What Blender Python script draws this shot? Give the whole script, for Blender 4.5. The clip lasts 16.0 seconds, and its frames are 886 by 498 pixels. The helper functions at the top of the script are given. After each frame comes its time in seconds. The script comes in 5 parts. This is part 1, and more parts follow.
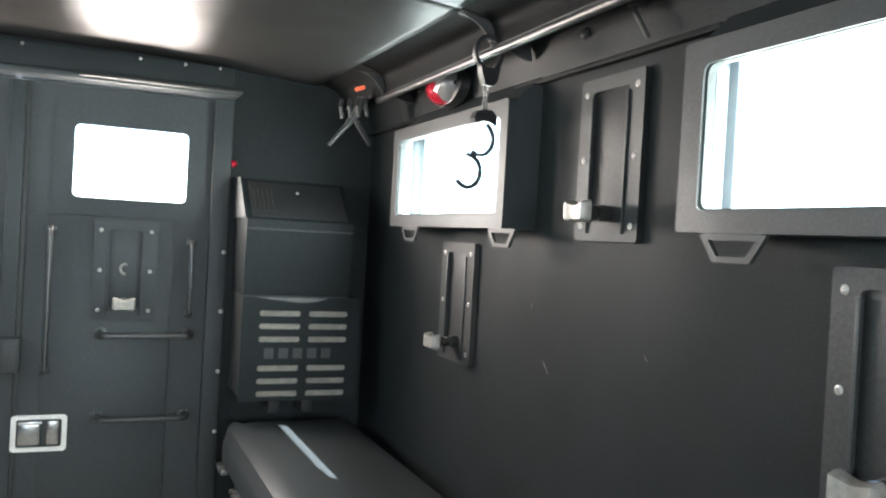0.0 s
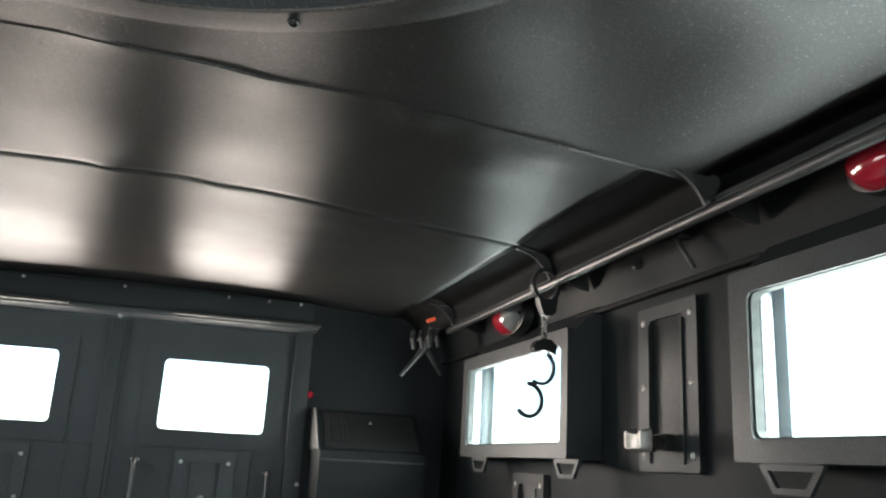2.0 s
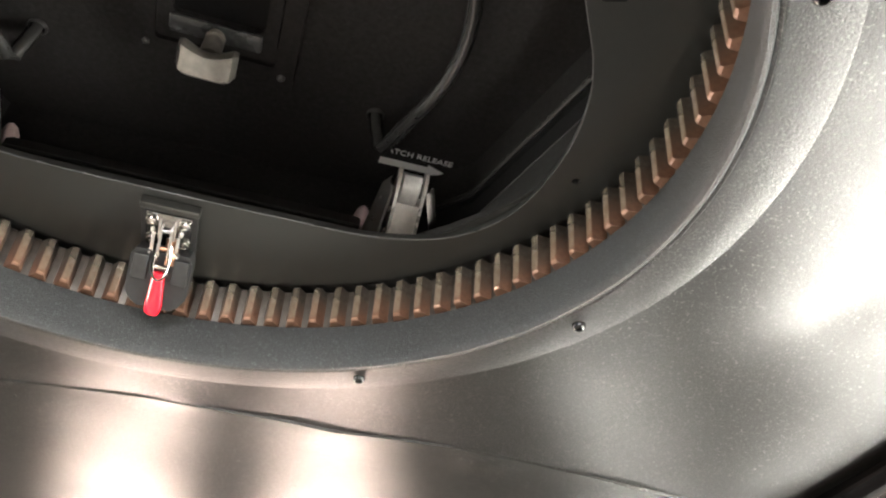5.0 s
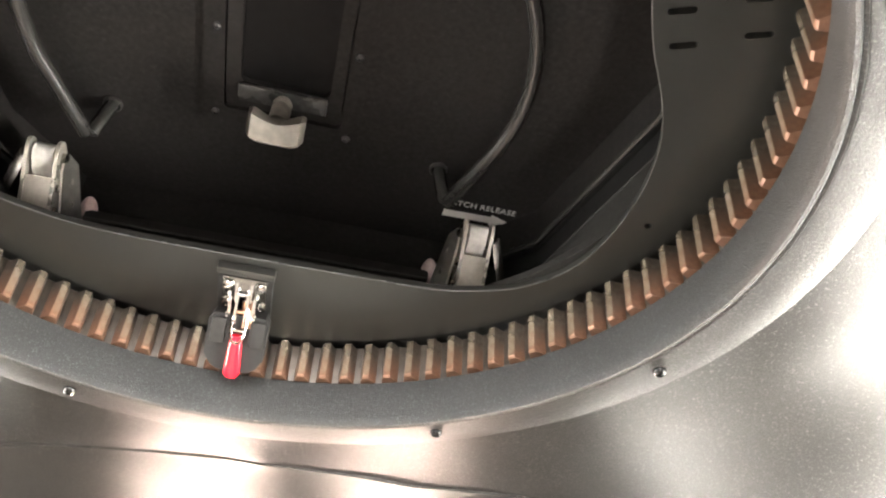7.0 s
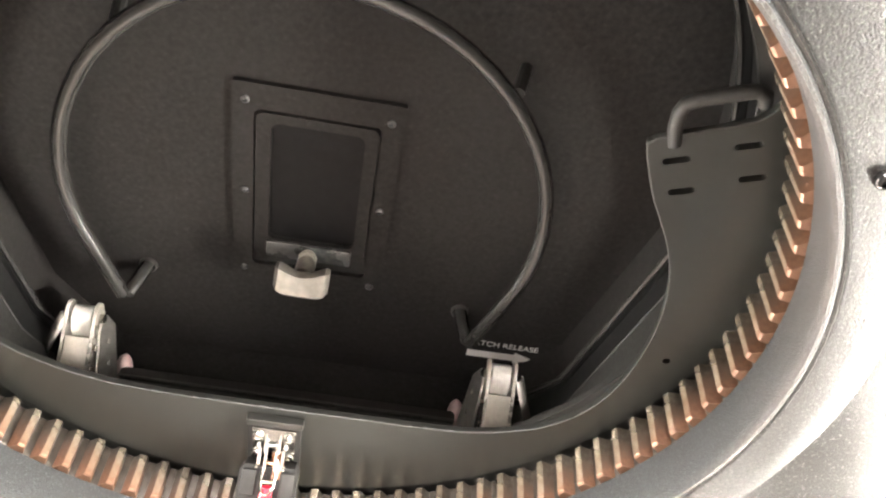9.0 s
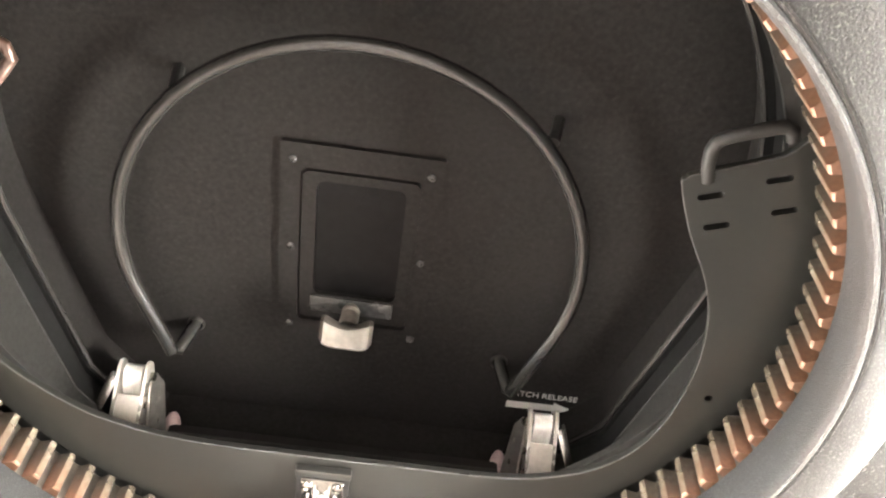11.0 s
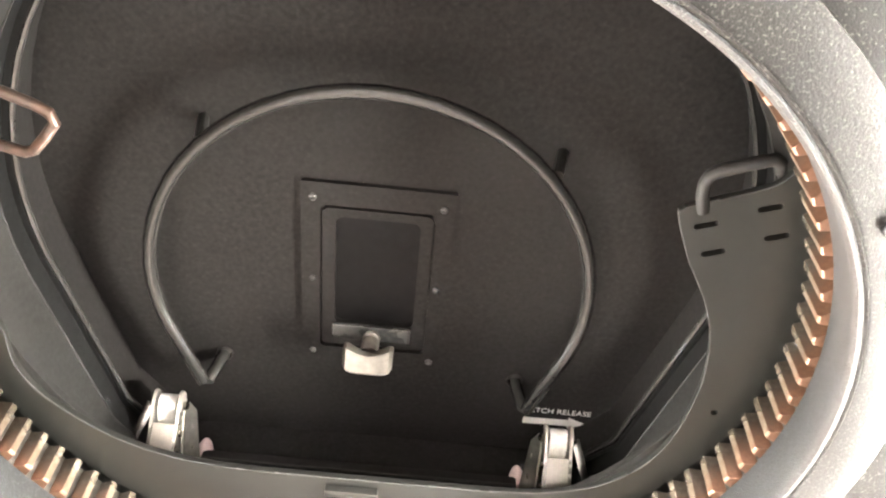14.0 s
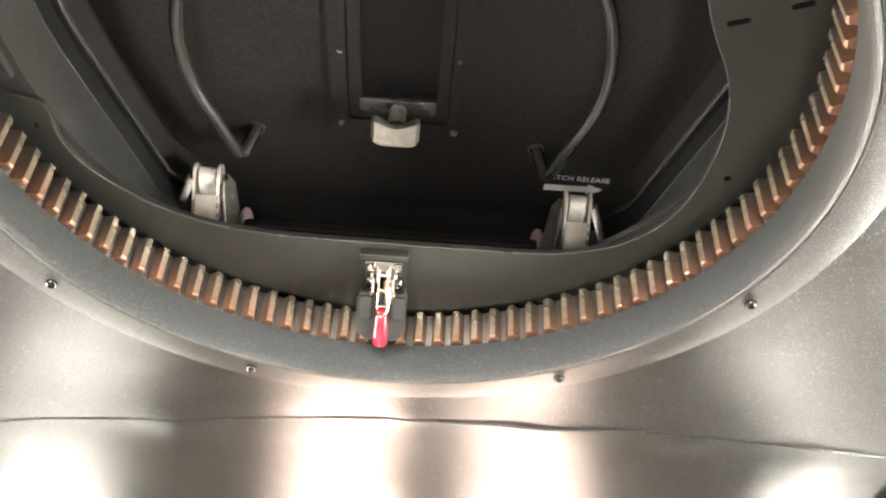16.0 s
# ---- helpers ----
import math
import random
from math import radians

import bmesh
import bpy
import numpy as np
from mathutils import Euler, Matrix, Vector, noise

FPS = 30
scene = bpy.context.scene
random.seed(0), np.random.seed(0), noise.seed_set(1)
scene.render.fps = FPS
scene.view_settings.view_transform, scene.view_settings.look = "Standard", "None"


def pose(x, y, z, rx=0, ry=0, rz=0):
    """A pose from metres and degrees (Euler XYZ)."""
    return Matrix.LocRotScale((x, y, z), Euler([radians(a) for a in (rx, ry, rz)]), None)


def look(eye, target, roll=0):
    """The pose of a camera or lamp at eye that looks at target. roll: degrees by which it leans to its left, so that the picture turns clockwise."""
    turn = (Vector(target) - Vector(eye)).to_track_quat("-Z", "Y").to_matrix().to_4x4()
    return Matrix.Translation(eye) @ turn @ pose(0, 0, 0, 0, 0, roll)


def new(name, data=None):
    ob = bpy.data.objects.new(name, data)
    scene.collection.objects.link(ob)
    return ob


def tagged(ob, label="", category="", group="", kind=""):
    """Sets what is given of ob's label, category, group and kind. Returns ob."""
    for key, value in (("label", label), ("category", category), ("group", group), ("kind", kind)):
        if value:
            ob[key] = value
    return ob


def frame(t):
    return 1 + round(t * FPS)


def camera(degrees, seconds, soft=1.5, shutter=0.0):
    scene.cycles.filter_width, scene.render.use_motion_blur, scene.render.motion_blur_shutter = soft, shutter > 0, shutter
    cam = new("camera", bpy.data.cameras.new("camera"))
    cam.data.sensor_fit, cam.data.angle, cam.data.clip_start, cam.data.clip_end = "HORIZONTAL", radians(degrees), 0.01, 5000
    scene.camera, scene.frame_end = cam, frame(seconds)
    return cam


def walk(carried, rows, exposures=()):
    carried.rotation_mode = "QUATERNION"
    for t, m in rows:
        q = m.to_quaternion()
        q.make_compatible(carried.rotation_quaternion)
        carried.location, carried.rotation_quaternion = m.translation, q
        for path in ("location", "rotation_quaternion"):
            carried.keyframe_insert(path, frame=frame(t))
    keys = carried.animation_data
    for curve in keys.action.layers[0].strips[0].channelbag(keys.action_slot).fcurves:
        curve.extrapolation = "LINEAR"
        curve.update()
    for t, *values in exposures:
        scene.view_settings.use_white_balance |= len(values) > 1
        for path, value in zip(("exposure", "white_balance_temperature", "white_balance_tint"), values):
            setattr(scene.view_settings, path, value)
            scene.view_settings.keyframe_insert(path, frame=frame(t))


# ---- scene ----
cam = camera(57.0, 16.0, soft=2.2)
PATH = [
    (0, (0.153, 0.255, 0.996), (0.939, 2.094, 0.971), 3.2),
    (0.5, (0.16, 0.242, 0.994), (0.881, 2.105, 1.096), 3.2),
    (1, (0.169, 0.227, 0.997), (0.827, 2.101, 1.234), 3.1),
    (1.5, (0.181, 0.217, 1.0), (0.775, 2.09, 1.375), 3.2),
    (2, (0.185, 0.202, 1.0), (0.721, 2.06, 1.509), 3.1),
    (2.5, (0.195, 0.191, 0.996), (0.673, 2.024, 1.638), 3.1),
    (3, (0.199, 0.183, 1.001), (0.62, 1.978, 1.775), 3.2),
    (3.5, (0.203, 0.177, 1.004), (0.57, 1.924, 1.905), 3.3),
    (4, (0.198, 0.171, 1.0), (0.513, 1.859, 2.026), 3.5),
    (4.5, (0.198, 0.168, 0.999), (0.471, 1.783, 2.146), 3.4),
    (4.7, (0.198, 0.167, 0.997), (0.455, 1.756, 2.185), 3.6),
    (7, (0.168, 0.16, 1.001), (0.283, 1.678, 2.299), 3.7),
    (7.5, (0.167, 0.159, 0.988), (0.254, 1.632, 2.339), 3.9),
    (8, (0.171, 0.151, 0.989), (0.239, 1.595, 2.371), 3.95),
    (8.5, (0.173, 0.139, 0.990), (0.216, 1.543, 2.412), 3.9),
    (9, (0.177, 0.129, 0.996), (0.186, 1.436, 2.51), 3.8),
    (9.5, (0.172, 0.131, 0.985), (0.158, 1.334, 2.582), 4.0),
    (11.8, (0.152, 0.136, 0.949), (0.098, 1.263, 2.601), 4.1),
    (12, (0.153, 0.135, 0.949), (0.096, 1.245, 2.612), 4.1),
    (12.5, (0.156, 0.131, 0.948), (0.09, 1.223, 2.623), 4.2),
    (13, (0.155, 0.119, 0.946), (0.089, 1.204, 2.625), 4.0),
    (13.5, (0.154, 0.103, 0.937), (0.086, 1.193, 2.613), 3.7),
    (14, (0.156, 0.09, 0.929), (0.077, 1.233, 2.568), 3.7),
    (14.5, (0.153, 0.078, 0.918), (0.067, 1.325, 2.48), 3.2),
    (15, (0.153, 0.077, 0.913), (0.051, 1.429, 2.383), 3.3),
    (15.5, (0.149, 0.073, 0.908), (0.037, 1.523, 2.281), 3.2),
    (16, (0.149, 0.062, 0.907), (0.03, 1.617, 2.158), 3.2),
]
walk(cam, [(t, look(eye, target, roll)) for t, eye, target, roll in PATH],
     [(0.0, 3.6, 5550, 1), (1.0, 3.0, 5550, 0), (2.0, 2.48, 5650, 0), (3.0, 2.9, 5750, 2), (3.5, 3.3, 5200, 1), (4.0, 3.7, 6100, 8), (4.5, 4.1, 6400, 11), (7.0, 5.08, 6600, 14), (9.0, 5.82, 6650, 15), (13.0, 6.05, 6700, 16), (14.5, 6.42, 6600, 14), (15.0, 6.38, 6600, 13), (15.5, 5.95, 6600, 13), (16.0, 5.30, 6650, 12)])
SIDE_W, REAR_W, FRONT_W = 1.7, 1.8, 5.9   # daylight through each opening, in watts
# World, sun and window light
WARM, COOL = (1.0, 0.77, 0.63), (1.0, 0.97, 0.85)
world = bpy.data.worlds.new("sky")
scene.world = world
world.use_nodes = True
wn = world.node_tree.nodes
sky = wn.new("ShaderNodeTexSky")
sky.sky_type, sky.sun_disc = "NISHITA", False
sky.sun_elevation, sky.sun_rotation = radians(61), radians(138)
world.node_tree.links.new(sky.outputs[0], wn["Background"].inputs[0])
wn["Background"].inputs[1].default_value = 0.15
sun = new("sun", bpy.data.lights.new("sun", "SUN"))
sun.data.energy, sun.data.angle, sun.data.color = 5.0, radians(0.5), (1.0, 0.95, 0.88)
sun.matrix_world = look((0, 0, 0), (-0.226, 0.24, -0.66))


def window_light(name, at, toward, wide, high, watts, colour):
    """Daylight that comes in through one opening."""
    ob = new(name, bpy.data.lights.new(name, "AREA"))
    ob.data.shape, ob.data.size, ob.data.size_y = "RECTANGLE", wide, high
    ob.data.energy, ob.data.color = watts, colour
    ob.matrix_world = look(at, (at[0] + toward[0], at[1] + toward[1], at[2] + toward[2]))
    return ob


# Plan, in metres: x to the wall with the bench, y to the rear doors
XW, YR, ZC = 0.90, 2.58, 1.45        # side wall, rear wall, ceiling at its crown
XL, YF = -0.90, -1.60                # other side wall, front bulkhead
WINDOWS = [(1.605, 2.15), (0.512, 1.057)]   # side windows along y
WZ = (1.047, 1.228)
REAR = [(0.095, 0.377), (-0.457, -0.175)]   # rear door windows along x
RZ = (1.053, 1.241)

for y0, y1 in WINDOWS:
    window_light("daylight_side", (XW - 0.036, (y0 + y1) / 2, sum(WZ) / 2), (-1, 0, 0), y1 - y0 - 0.004, WZ[1] - WZ[0] - 0.004, SIDE_W * 0.72, COOL)
    window_light("daylight_other_side", (XL + 0.036, (y0 + y1) / 2, sum(WZ) / 2), (1, 0, 0), y1 - y0 - 0.004, WZ[1] - WZ[0] - 0.004, SIDE_W * 0.50, COOL)
for x0, x1 in REAR:
    window_light("daylight_rear", ((x0 + x1) / 2, YR + 0.003, sum(RZ) / 2), (0, -1, 0), x1 - x0 - 0.01, RZ[1] - RZ[0] - 0.01, REAR_W, WARM)
window_light("daylight_windscreen", (0.0, YF - 0.01, 1.10), (0, 1, 0), 1.30, 0.42, FRONT_W, (1.0, 0.95, 0.9))


# ---- materials ----
def material(name, base, rough=0.5, metal=0.0, grain=0.0, scale=60.0, bump=0.0, stain=0.0, stain_scale=3.0, rough_var=0.0, tint=None,
             spec=0.5, piece=0.0, speck=0.0, speck_scale=400.0, coat=0.0, brushed=0.0, lower=None, speck_tone=None, speck_from=(0.58, 0.74)):
    """A surface with grain and wider stains in colour, gloss and relief."""
    m = bpy.data.materials.new(name)
    m.use_nodes = True
    nt = m.node_tree
    nd, ln = nt.nodes, nt.links
    b = nd["Principled BSDF"]
    b.inputs["Roughness"].default_value, b.inputs["Metallic"].default_value = rough, metal
    b.inputs["Specular IOR Level"].default_value = spec
    b.inputs["Coat Weight"].default_value = coat
    if brushed:   # rolled sheet: spreads a reflection along y
        b.inputs["Anisotropic"].default_value = brushed
        along = nd.new("ShaderNodeCombineXYZ")
        along.inputs[1].default_value = 1.0
        ln.new(along.outputs[0], b.inputs["Tangent"])
    co = nd.new("ShaderNodeTexCoord")
    fine = nd.new("ShaderNodeTexNoise")
    fine.inputs["Scale"].default_value, fine.inputs["Detail"].default_value = scale, 4
    wide = nd.new("ShaderNodeTexNoise")
    wide.inputs["Scale"].default_value, wide.inputs["Detail"].default_value = stain_scale, 5
    for n in (fine, wide):
        ln.new(co.outputs["Object"], n.inputs["Vector"])

    def mix(a, fac, c, kind="MIX"):
        x = nd.new("ShaderNodeMix")
        x.data_type, x.blend_type = "RGBA", kind
        for k, v in ((0, fac), (6, a), (7, c)):
            if hasattr(v, "is_linked"):
                ln.new(v, x.inputs[k])
            else:
                x.inputs[k].default_value = (*v, 1) if isinstance(v, tuple) else v
        return x.outputs[2]

    def ramp(src, lo, hi, to0=0.0, to1=1.0):
        r = nd.new("ShaderNodeMapRange")
        r.inputs[1].default_value, r.inputs[2].default_value, r.inputs[3].default_value, r.inputs[4].default_value = lo, hi, to0, to1
        ln.new(src, r.inputs[0])
        return r.outputs[0]

    dark = tuple(c * (1 - grain) for c in base)
    light = tuple(min(1, c * (1 + grain)) for c in base)
    col = mix(dark, ramp(fine.outputs[0], 0.3, 0.7), light)
    if stain:
        col = mix(col, ramp(wide.outputs[0], 0.45, 0.75, 0, stain), tint or tuple(c * 0.45 for c in base))
    # pale specks, which also put the glitter of a grainy coating into colour
    if speck:
        sp = nd.new("ShaderNodeTexNoise")
        sp.inputs["Scale"].default_value, sp.inputs["Detail"].default_value = speck_scale, 1
        ln.new(co.outputs["Object"], sp.inputs["Vector"])
        col = mix(col, ramp(sp.outputs[0], *speck_from, 0, speck), speck_tone or tuple(min(1, c * 4 + 0.035) for c in base))
    if piece:
        inf = nd.new("ShaderNodeObjectInfo")
        col = mix(col, ramp(inf.outputs["Random"], 0, 1, 0, piece), tint or tuple(c * 0.5 for c in base))
    if lower:   # another surface up to an uneven height: colour, roughness, metal, from, to
        tone, r_low, m_low, z0, z1 = lower
        rag = nd.new("ShaderNodeTexNoise")
        rag.inputs["Scale"].default_value, rag.inputs["Detail"].default_value = 55, 3
        sep, inf2 = nd.new("ShaderNodeSeparateXYZ"), nd.new("ShaderNodeObjectInfo")
        add = [nd.new("ShaderNodeMath") for _ in range(2)]
        ln.new(co.outputs["Object"], rag.inputs["Vector"])
        ln.new(co.outputs["Object"], sep.inputs[0])
        ln.new(sep.outputs[2], add[0].inputs[0])
        ln.new(ramp(rag.outputs[0], 0.3, 0.7, -0.007, 0.007), add[0].inputs[1])
        ln.new(add[0].outputs[0], add[1].inputs[0])
        ln.new(ramp(inf2.outputs["Random"], 0, 1, -0.007, 0.007), add[1].inputs[1])
        share = ramp(add[1].outputs[0], z0, z1, 1.0, 0.0)
        rust = mix(tone, ramp(fine.outputs[0], 0.35, 0.65, 0, 0.5), tuple(c * 0.55 for c in tone))
        col = mix(col, share, rust)
        ln.new(ramp(share, 0, 1, rough, r_low), b.inputs["Roughness"])
        ln.new(ramp(share, 0, 1, metal, m_low), b.inputs["Metallic"])
    ln.new(col, b.inputs["Base Color"])
    if rough_var:
        ln.new(ramp(wide.outputs[0], 0.35, 0.7, rough - rough_var, rough + rough_var), b.inputs["Roughness"])
    if bump:
        bp = nd.new("ShaderNodeBump")
        bp.inputs["Strength"].default_value, bp.inputs["Distance"].default_value = bump, 0.004
        ln.new(fine.outputs[0], bp.inputs["Height"])
        ln.new(bp.outputs[0], b.inputs["Normal"])
    return m


WALL = material("textured charcoal coating", (0.0115, 0.0132, 0.0138), 0.60, spec=0.10, speck=0.14, speck_scale=480, grain=0.35, scale=520, bump=0.16, stain=0.35, stain_scale=2.2, rough_var=0.1)
DOOR = material("charcoal door coating", (0.0175, 0.0202, 0.0210), 0.52, spec=0.3, speck=0.12, speck_scale=520, grain=0.3, scale=520, bump=0.14, stain=0.3, rough_var=0.08)
CEIL = material("satin grey ceiling paint", (0.0075, 0.0070, 0.0064), 0.45, metal=0.0, grain=0.5, scale=700, bump=0.13, stain=0.35, stain_scale=2.6, rough_var=0.05, speck=1.0, speck_scale=400, speck_tone=(0.075, 0.072, 0.067), speck_from=(0.62, 0.70), spec=0.42, brushed=0.93)
# worn steel whose brown stands for the interior mirrored in it
REFLECTBROWN = material("worn steel, reflected brown in colour", (0.085, 0.064, 0.056), 0.30, metal=0.4, grain=0.3, scale=120, bump=0.1, stain=0.5, stain_scale=30, tint=(0.2, 0.1, 0.06))
FLANGE = material("speckled bed liner coating", (0.0140, 0.0158, 0.0163), 0.64, grain=0.5, scale=700, bump=0.55, stain=0.25, stain_scale=5, speck=0.7, speck_scale=640)
RIDGE = material("worn speckled coating, sparkle in colour", (0.0095, 0.0092, 0.0088), 0.475, brushed=0.85, spec=0.40, metal=0.0, grain=0.5, scale=700, bump=0.18, stain=0.25, speck=1.0, speck_scale=430, speck_tone=(0.058, 0.056, 0.053), speck_from=(0.57, 0.68))
GEAR = material("gear tooth flank, rusted below", (0.085, 0.078, 0.066), 0.34, metal=0.35, grain=0.3, scale=240, bump=0.15, stain=0.35, stain_scale=70, tint=(0.12, 0.08, 0.055), piece=0.25,
                lower=((0.185, 0.098, 0.062), 0.45, 0.3, 0.006, 0.030))
GEARTIP = material("paler tooth tip", (0.40, 0.35, 0.275), 0.27, metal=0.85, grain=0.2, scale=240, bump=0.1, stain=0.35, stain_scale=70, tint=(0.26, 0.185, 0.125), piece=0.2,
                   lower=((0.235, 0.130, 0.082), 0.40, 0.45, 0.004, 0.030))
COPPER = material("copper plated spindle", (0.34, 0.18, 0.115), 0.35, metal=0.8, grain=0.2, scale=120, bump=0.1, stain=0.3, stain_scale=60)
GEARBODY = material("dark greasy steel", (0.075, 0.064, 0.053), 0.45, metal=0.4, grain=0.3, scale=90, bump=0.2, stain=0.4, stain_scale=20)
GLOSS = material("black gloss enamel", (0.020, 0.0206, 0.0190), 0.29, grain=0.05, scale=140, stain=0.2, stain_scale=3, tint=(0.029, 0.0285, 0.026))
BLACK = material("matte black paint", (0.021, 0.021, 0.0205), 0.5, spec=0.28, grain=0.3, scale=160, bump=0.12, stain=0.4, stain_scale=6, tint=(0.028, 0.027, 0.026), rough_var=0.08)
HATCHM = material("dusty black hatch paint", (0.0148, 0.0142, 0.0141), 0.62, grain=0.3, scale=180, bump=0.05, stain=0.5, stain_scale=5, tint=(0.024, 0.0215, 0.0210), rough_var=0.08, spec=0.12, speck=0.06, speck_scale=160)
RUBBER = material("black rubber", (0.008, 0.008, 0.008), 0.65, grain=0.3, scale=120, bump=0.2)
STEEL = material("brushed bright steel", (0.92, 0.90, 0.87), 0.32, metal=0.2, grain=0.10, scale=200, bump=0.05, stain=0.10, stain_scale=18, rough_var=0.05)
ZINC = material("polished zinc plate", (0.40, 0.385, 0.36), 0.17, metal=1.0, grain=0.15, scale=120, bump=0.1, stain=0.4, stain_scale=40, tint=(0.35, 0.25, 0.16))
CAST = material("grey cast knob", (0.22, 0.205, 0.182), 0.42, metal=0.25, grain=0.2, scale=110, bump=0.2, stain=0.3, stain_scale=20)
REDP = material("red vinyl grip", (0.62, 0.012, 0.026), 0.22, grain=0.08, scale=60, stain=0.15, stain_scale=20, coat=0.3)
ORANGE = material("orange tag", (0.75, 0.10, 0.03), 0.5, grain=0.1)
VINYL = material("black bench vinyl", (0.024, 0.0265, 0.028), 0.33, grain=0.15, scale=420, bump=0.08, stain=0.0, stain_scale=4)
RAILM = material("worn black rail paint", (0.05, 0.052, 0.052), 0.30, grain=0.3, scale=150, bump=0.08, stain=0.3, stain_scale=14, tint=(0.09, 0.085, 0.082), rough_var=0.1)
SCREWM = material("dull screw steel", (0.30, 0.29, 0.27), 0.35, metal=0.5, grain=0.3, scale=200, bump=0.1, stain=0.4, stain_scale=60)
GRABM = material("smooth black tube paint", (0.022, 0.022, 0.0215), 0.38, grain=0.2, scale=150, bump=0.05, stain=0.25, stain_scale=9, tint=(0.04, 0.037, 0.035), rough_var=0.05)
HATCHTUBE = material("worn glossy black tube", (0.020, 0.020, 0.0195), 0.26, grain=0.15, scale=150, bump=0.02, stain=0.2, stain_scale=9, tint=(0.034, 0.031, 0.029))
COVEM = material("matte black sheet", (0.007, 0.0072, 0.0075), 0.7, grain=0.3, scale=140, bump=0.1, spec=0.14)
CHROME = material("scuffed chrome", (0.55, 0.54, 0.51), 0.28, metal=0.95, grain=0.15, scale=120, bump=0.08, stain=0.4, stain_scale=25)
STENCIL = material("faded stencil paint", (0.026, 0.0255, 0.0235), 0.6, grain=0.5, scale=260, stain=0.6, stain_scale=60, tint=(0.03, 0.032, 0.033))
BOLTM = material("black oxide bolt head", (0.006, 0.006, 0.006), 0.20, spec=0.30, grain=0.2, scale=120)
CUFFM = material("blackened steel", (0.013, 0.013, 0.0135), 0.42, metal=0.0, grain=0.3, scale=120, bump=0.1)
REVEAL = material("pale window reveal", (0.040, 0.044, 0.043), 0.7, spec=0.08, grain=0.2, scale=90, bump=0.1, stain=0.4, stain_scale=30)
FILTER = material("dusty filter mesh", (0.22, 0.20, 0.165), 0.8, grain=0.5, scale=500, bump=0.6, stain=0.6, stain_scale=40)
WHITE = material("white print", (0.78, 0.78, 0.76), 0.55, grain=0.05)
PORTGLASS = material("dark port glass", (0.0055, 0.0055, 0.006), 0.5, grain=0.2, scale=80, spec=0.1)
SPACER = material("pale glazing spacer", (0.16, 0.18, 0.185), 0.75, spec=0.05, grain=0.25, scale=120, bump=0.1, stain=0.5, stain_scale=25, tint=(0.075, 0.085, 0.088))
DULLCHROME = material("dull smoky chrome", (0.20, 0.195, 0.185), 0.24, metal=0.95, grain=0.15, scale=120, bump=0.06, stain=0.4, stain_scale=25)
LATCHM = material("satin nickel steel", (0.60, 0.575, 0.53), 0.30, metal=0.6, grain=0.08, scale=220, bump=0.05, stain=0.2, stain_scale=30, tint=(0.6, 0.56, 0.5), rough_var=0.06)
STRIKEM = material("matt nickel block", (0.58, 0.55, 0.50), 0.5, metal=0.2, grain=0.08, scale=220, bump=0.05, stain=0.2, stain_scale=30)
# pink of a soft glow beside the latches, put into colour
PINKGLOW = material("pink glow as solid colour", (0.62, 0.48, 0.475), 0.5, metal=0.3, grain=0.15, scale=150, bump=0.08, stain=0.4, stain_scale=40)
SCRATCH = material("bare scratched metal", (0.12, 0.12, 0.115), 0.4, metal=0.6, grain=0.2)
CONCRETE = material("pale concrete ground", (0.42, 0.38, 0.34), 0.85, grain=0.15, scale=4, stain=0.3, stain_scale=0.3)
FLOORM = material("pale floor to bounce light", (0.60, 0.58, 0.55), 0.6, grain=0.3, scale=90, bump=0.3, stain=0.3)
REDLENS = material("red lamp lens", (0.30, 0.010, 0.024), 0.16, grain=0.1, scale=40, coat=0.35)
CLEARLENS = material("milky lamp lens", (0.20, 0.19, 0.18), 0.10, grain=0.1, scale=40, coat=0.6)
GLASSM = bpy.data.materials.new("armoured glass")
GLASSM.use_nodes = True
gb = GLASSM.node_tree.nodes["Principled BSDF"]
gb.inputs["Transmission Weight"].default_value, gb.inputs["Roughness"].default_value = 1.0, 0.02
gb.inputs["Base Color"].default_value = (0.9, 0.97, 0.95, 1)
gb.inputs["IOR"].default_value = 1.5


# ---- shapes ----
def part(name, bm, mat, parent=None, label="", smooth=True, at=None):
    """Links a bmesh as one mesh under a thing or a part."""
    me = bpy.data.meshes.new(name)
    bmesh.ops.recalc_face_normals(bm, faces=bm.faces)
    bm.to_mesh(me)
    bm.free()
    me.materials.append(mat)
    if smooth:
        me.shade_smooth()
        me.set_sharp_from_angle(angle=radians(34))
    ob = new(name, me)
    if parent:
        ob.parent = parent
    if at is not None:
        ob.matrix_basis = at
    if label:
        ob["label"] = label
    return ob


def thing(name, label, category, group="", at=None, kind=""):
    ob = new(name)
    ob.empty_display_size = 0.05
    if at is not None:
        ob.matrix_basis = at
    return tagged(ob, label, category, group, kind)


def box(bm, lo, hi, bevel=0.0, m=None, seg=2):
    lo, hi = Vector(lo), Vector(hi)
    mat = Matrix.Translation((lo + hi) / 2) @ Matrix.Diagonal((*(hi - lo), 1))
    vs = bmesh.ops.create_cube(bm, size=1, matrix=mat)["verts"]
    if bevel:
        es = list({e for v in vs for e in v.link_edges})
        r = bmesh.ops.bevel(bm, geom=es, offset=bevel, segments=seg, affect="EDGES", profile=0.6)
        vs = list({v for f in r["faces"] for v in f.verts} | {v for v in vs if v.is_valid})
    if m is not None:
        bmesh.ops.transform(bm, matrix=m, verts=[v for v in vs if v.is_valid])
    return bm


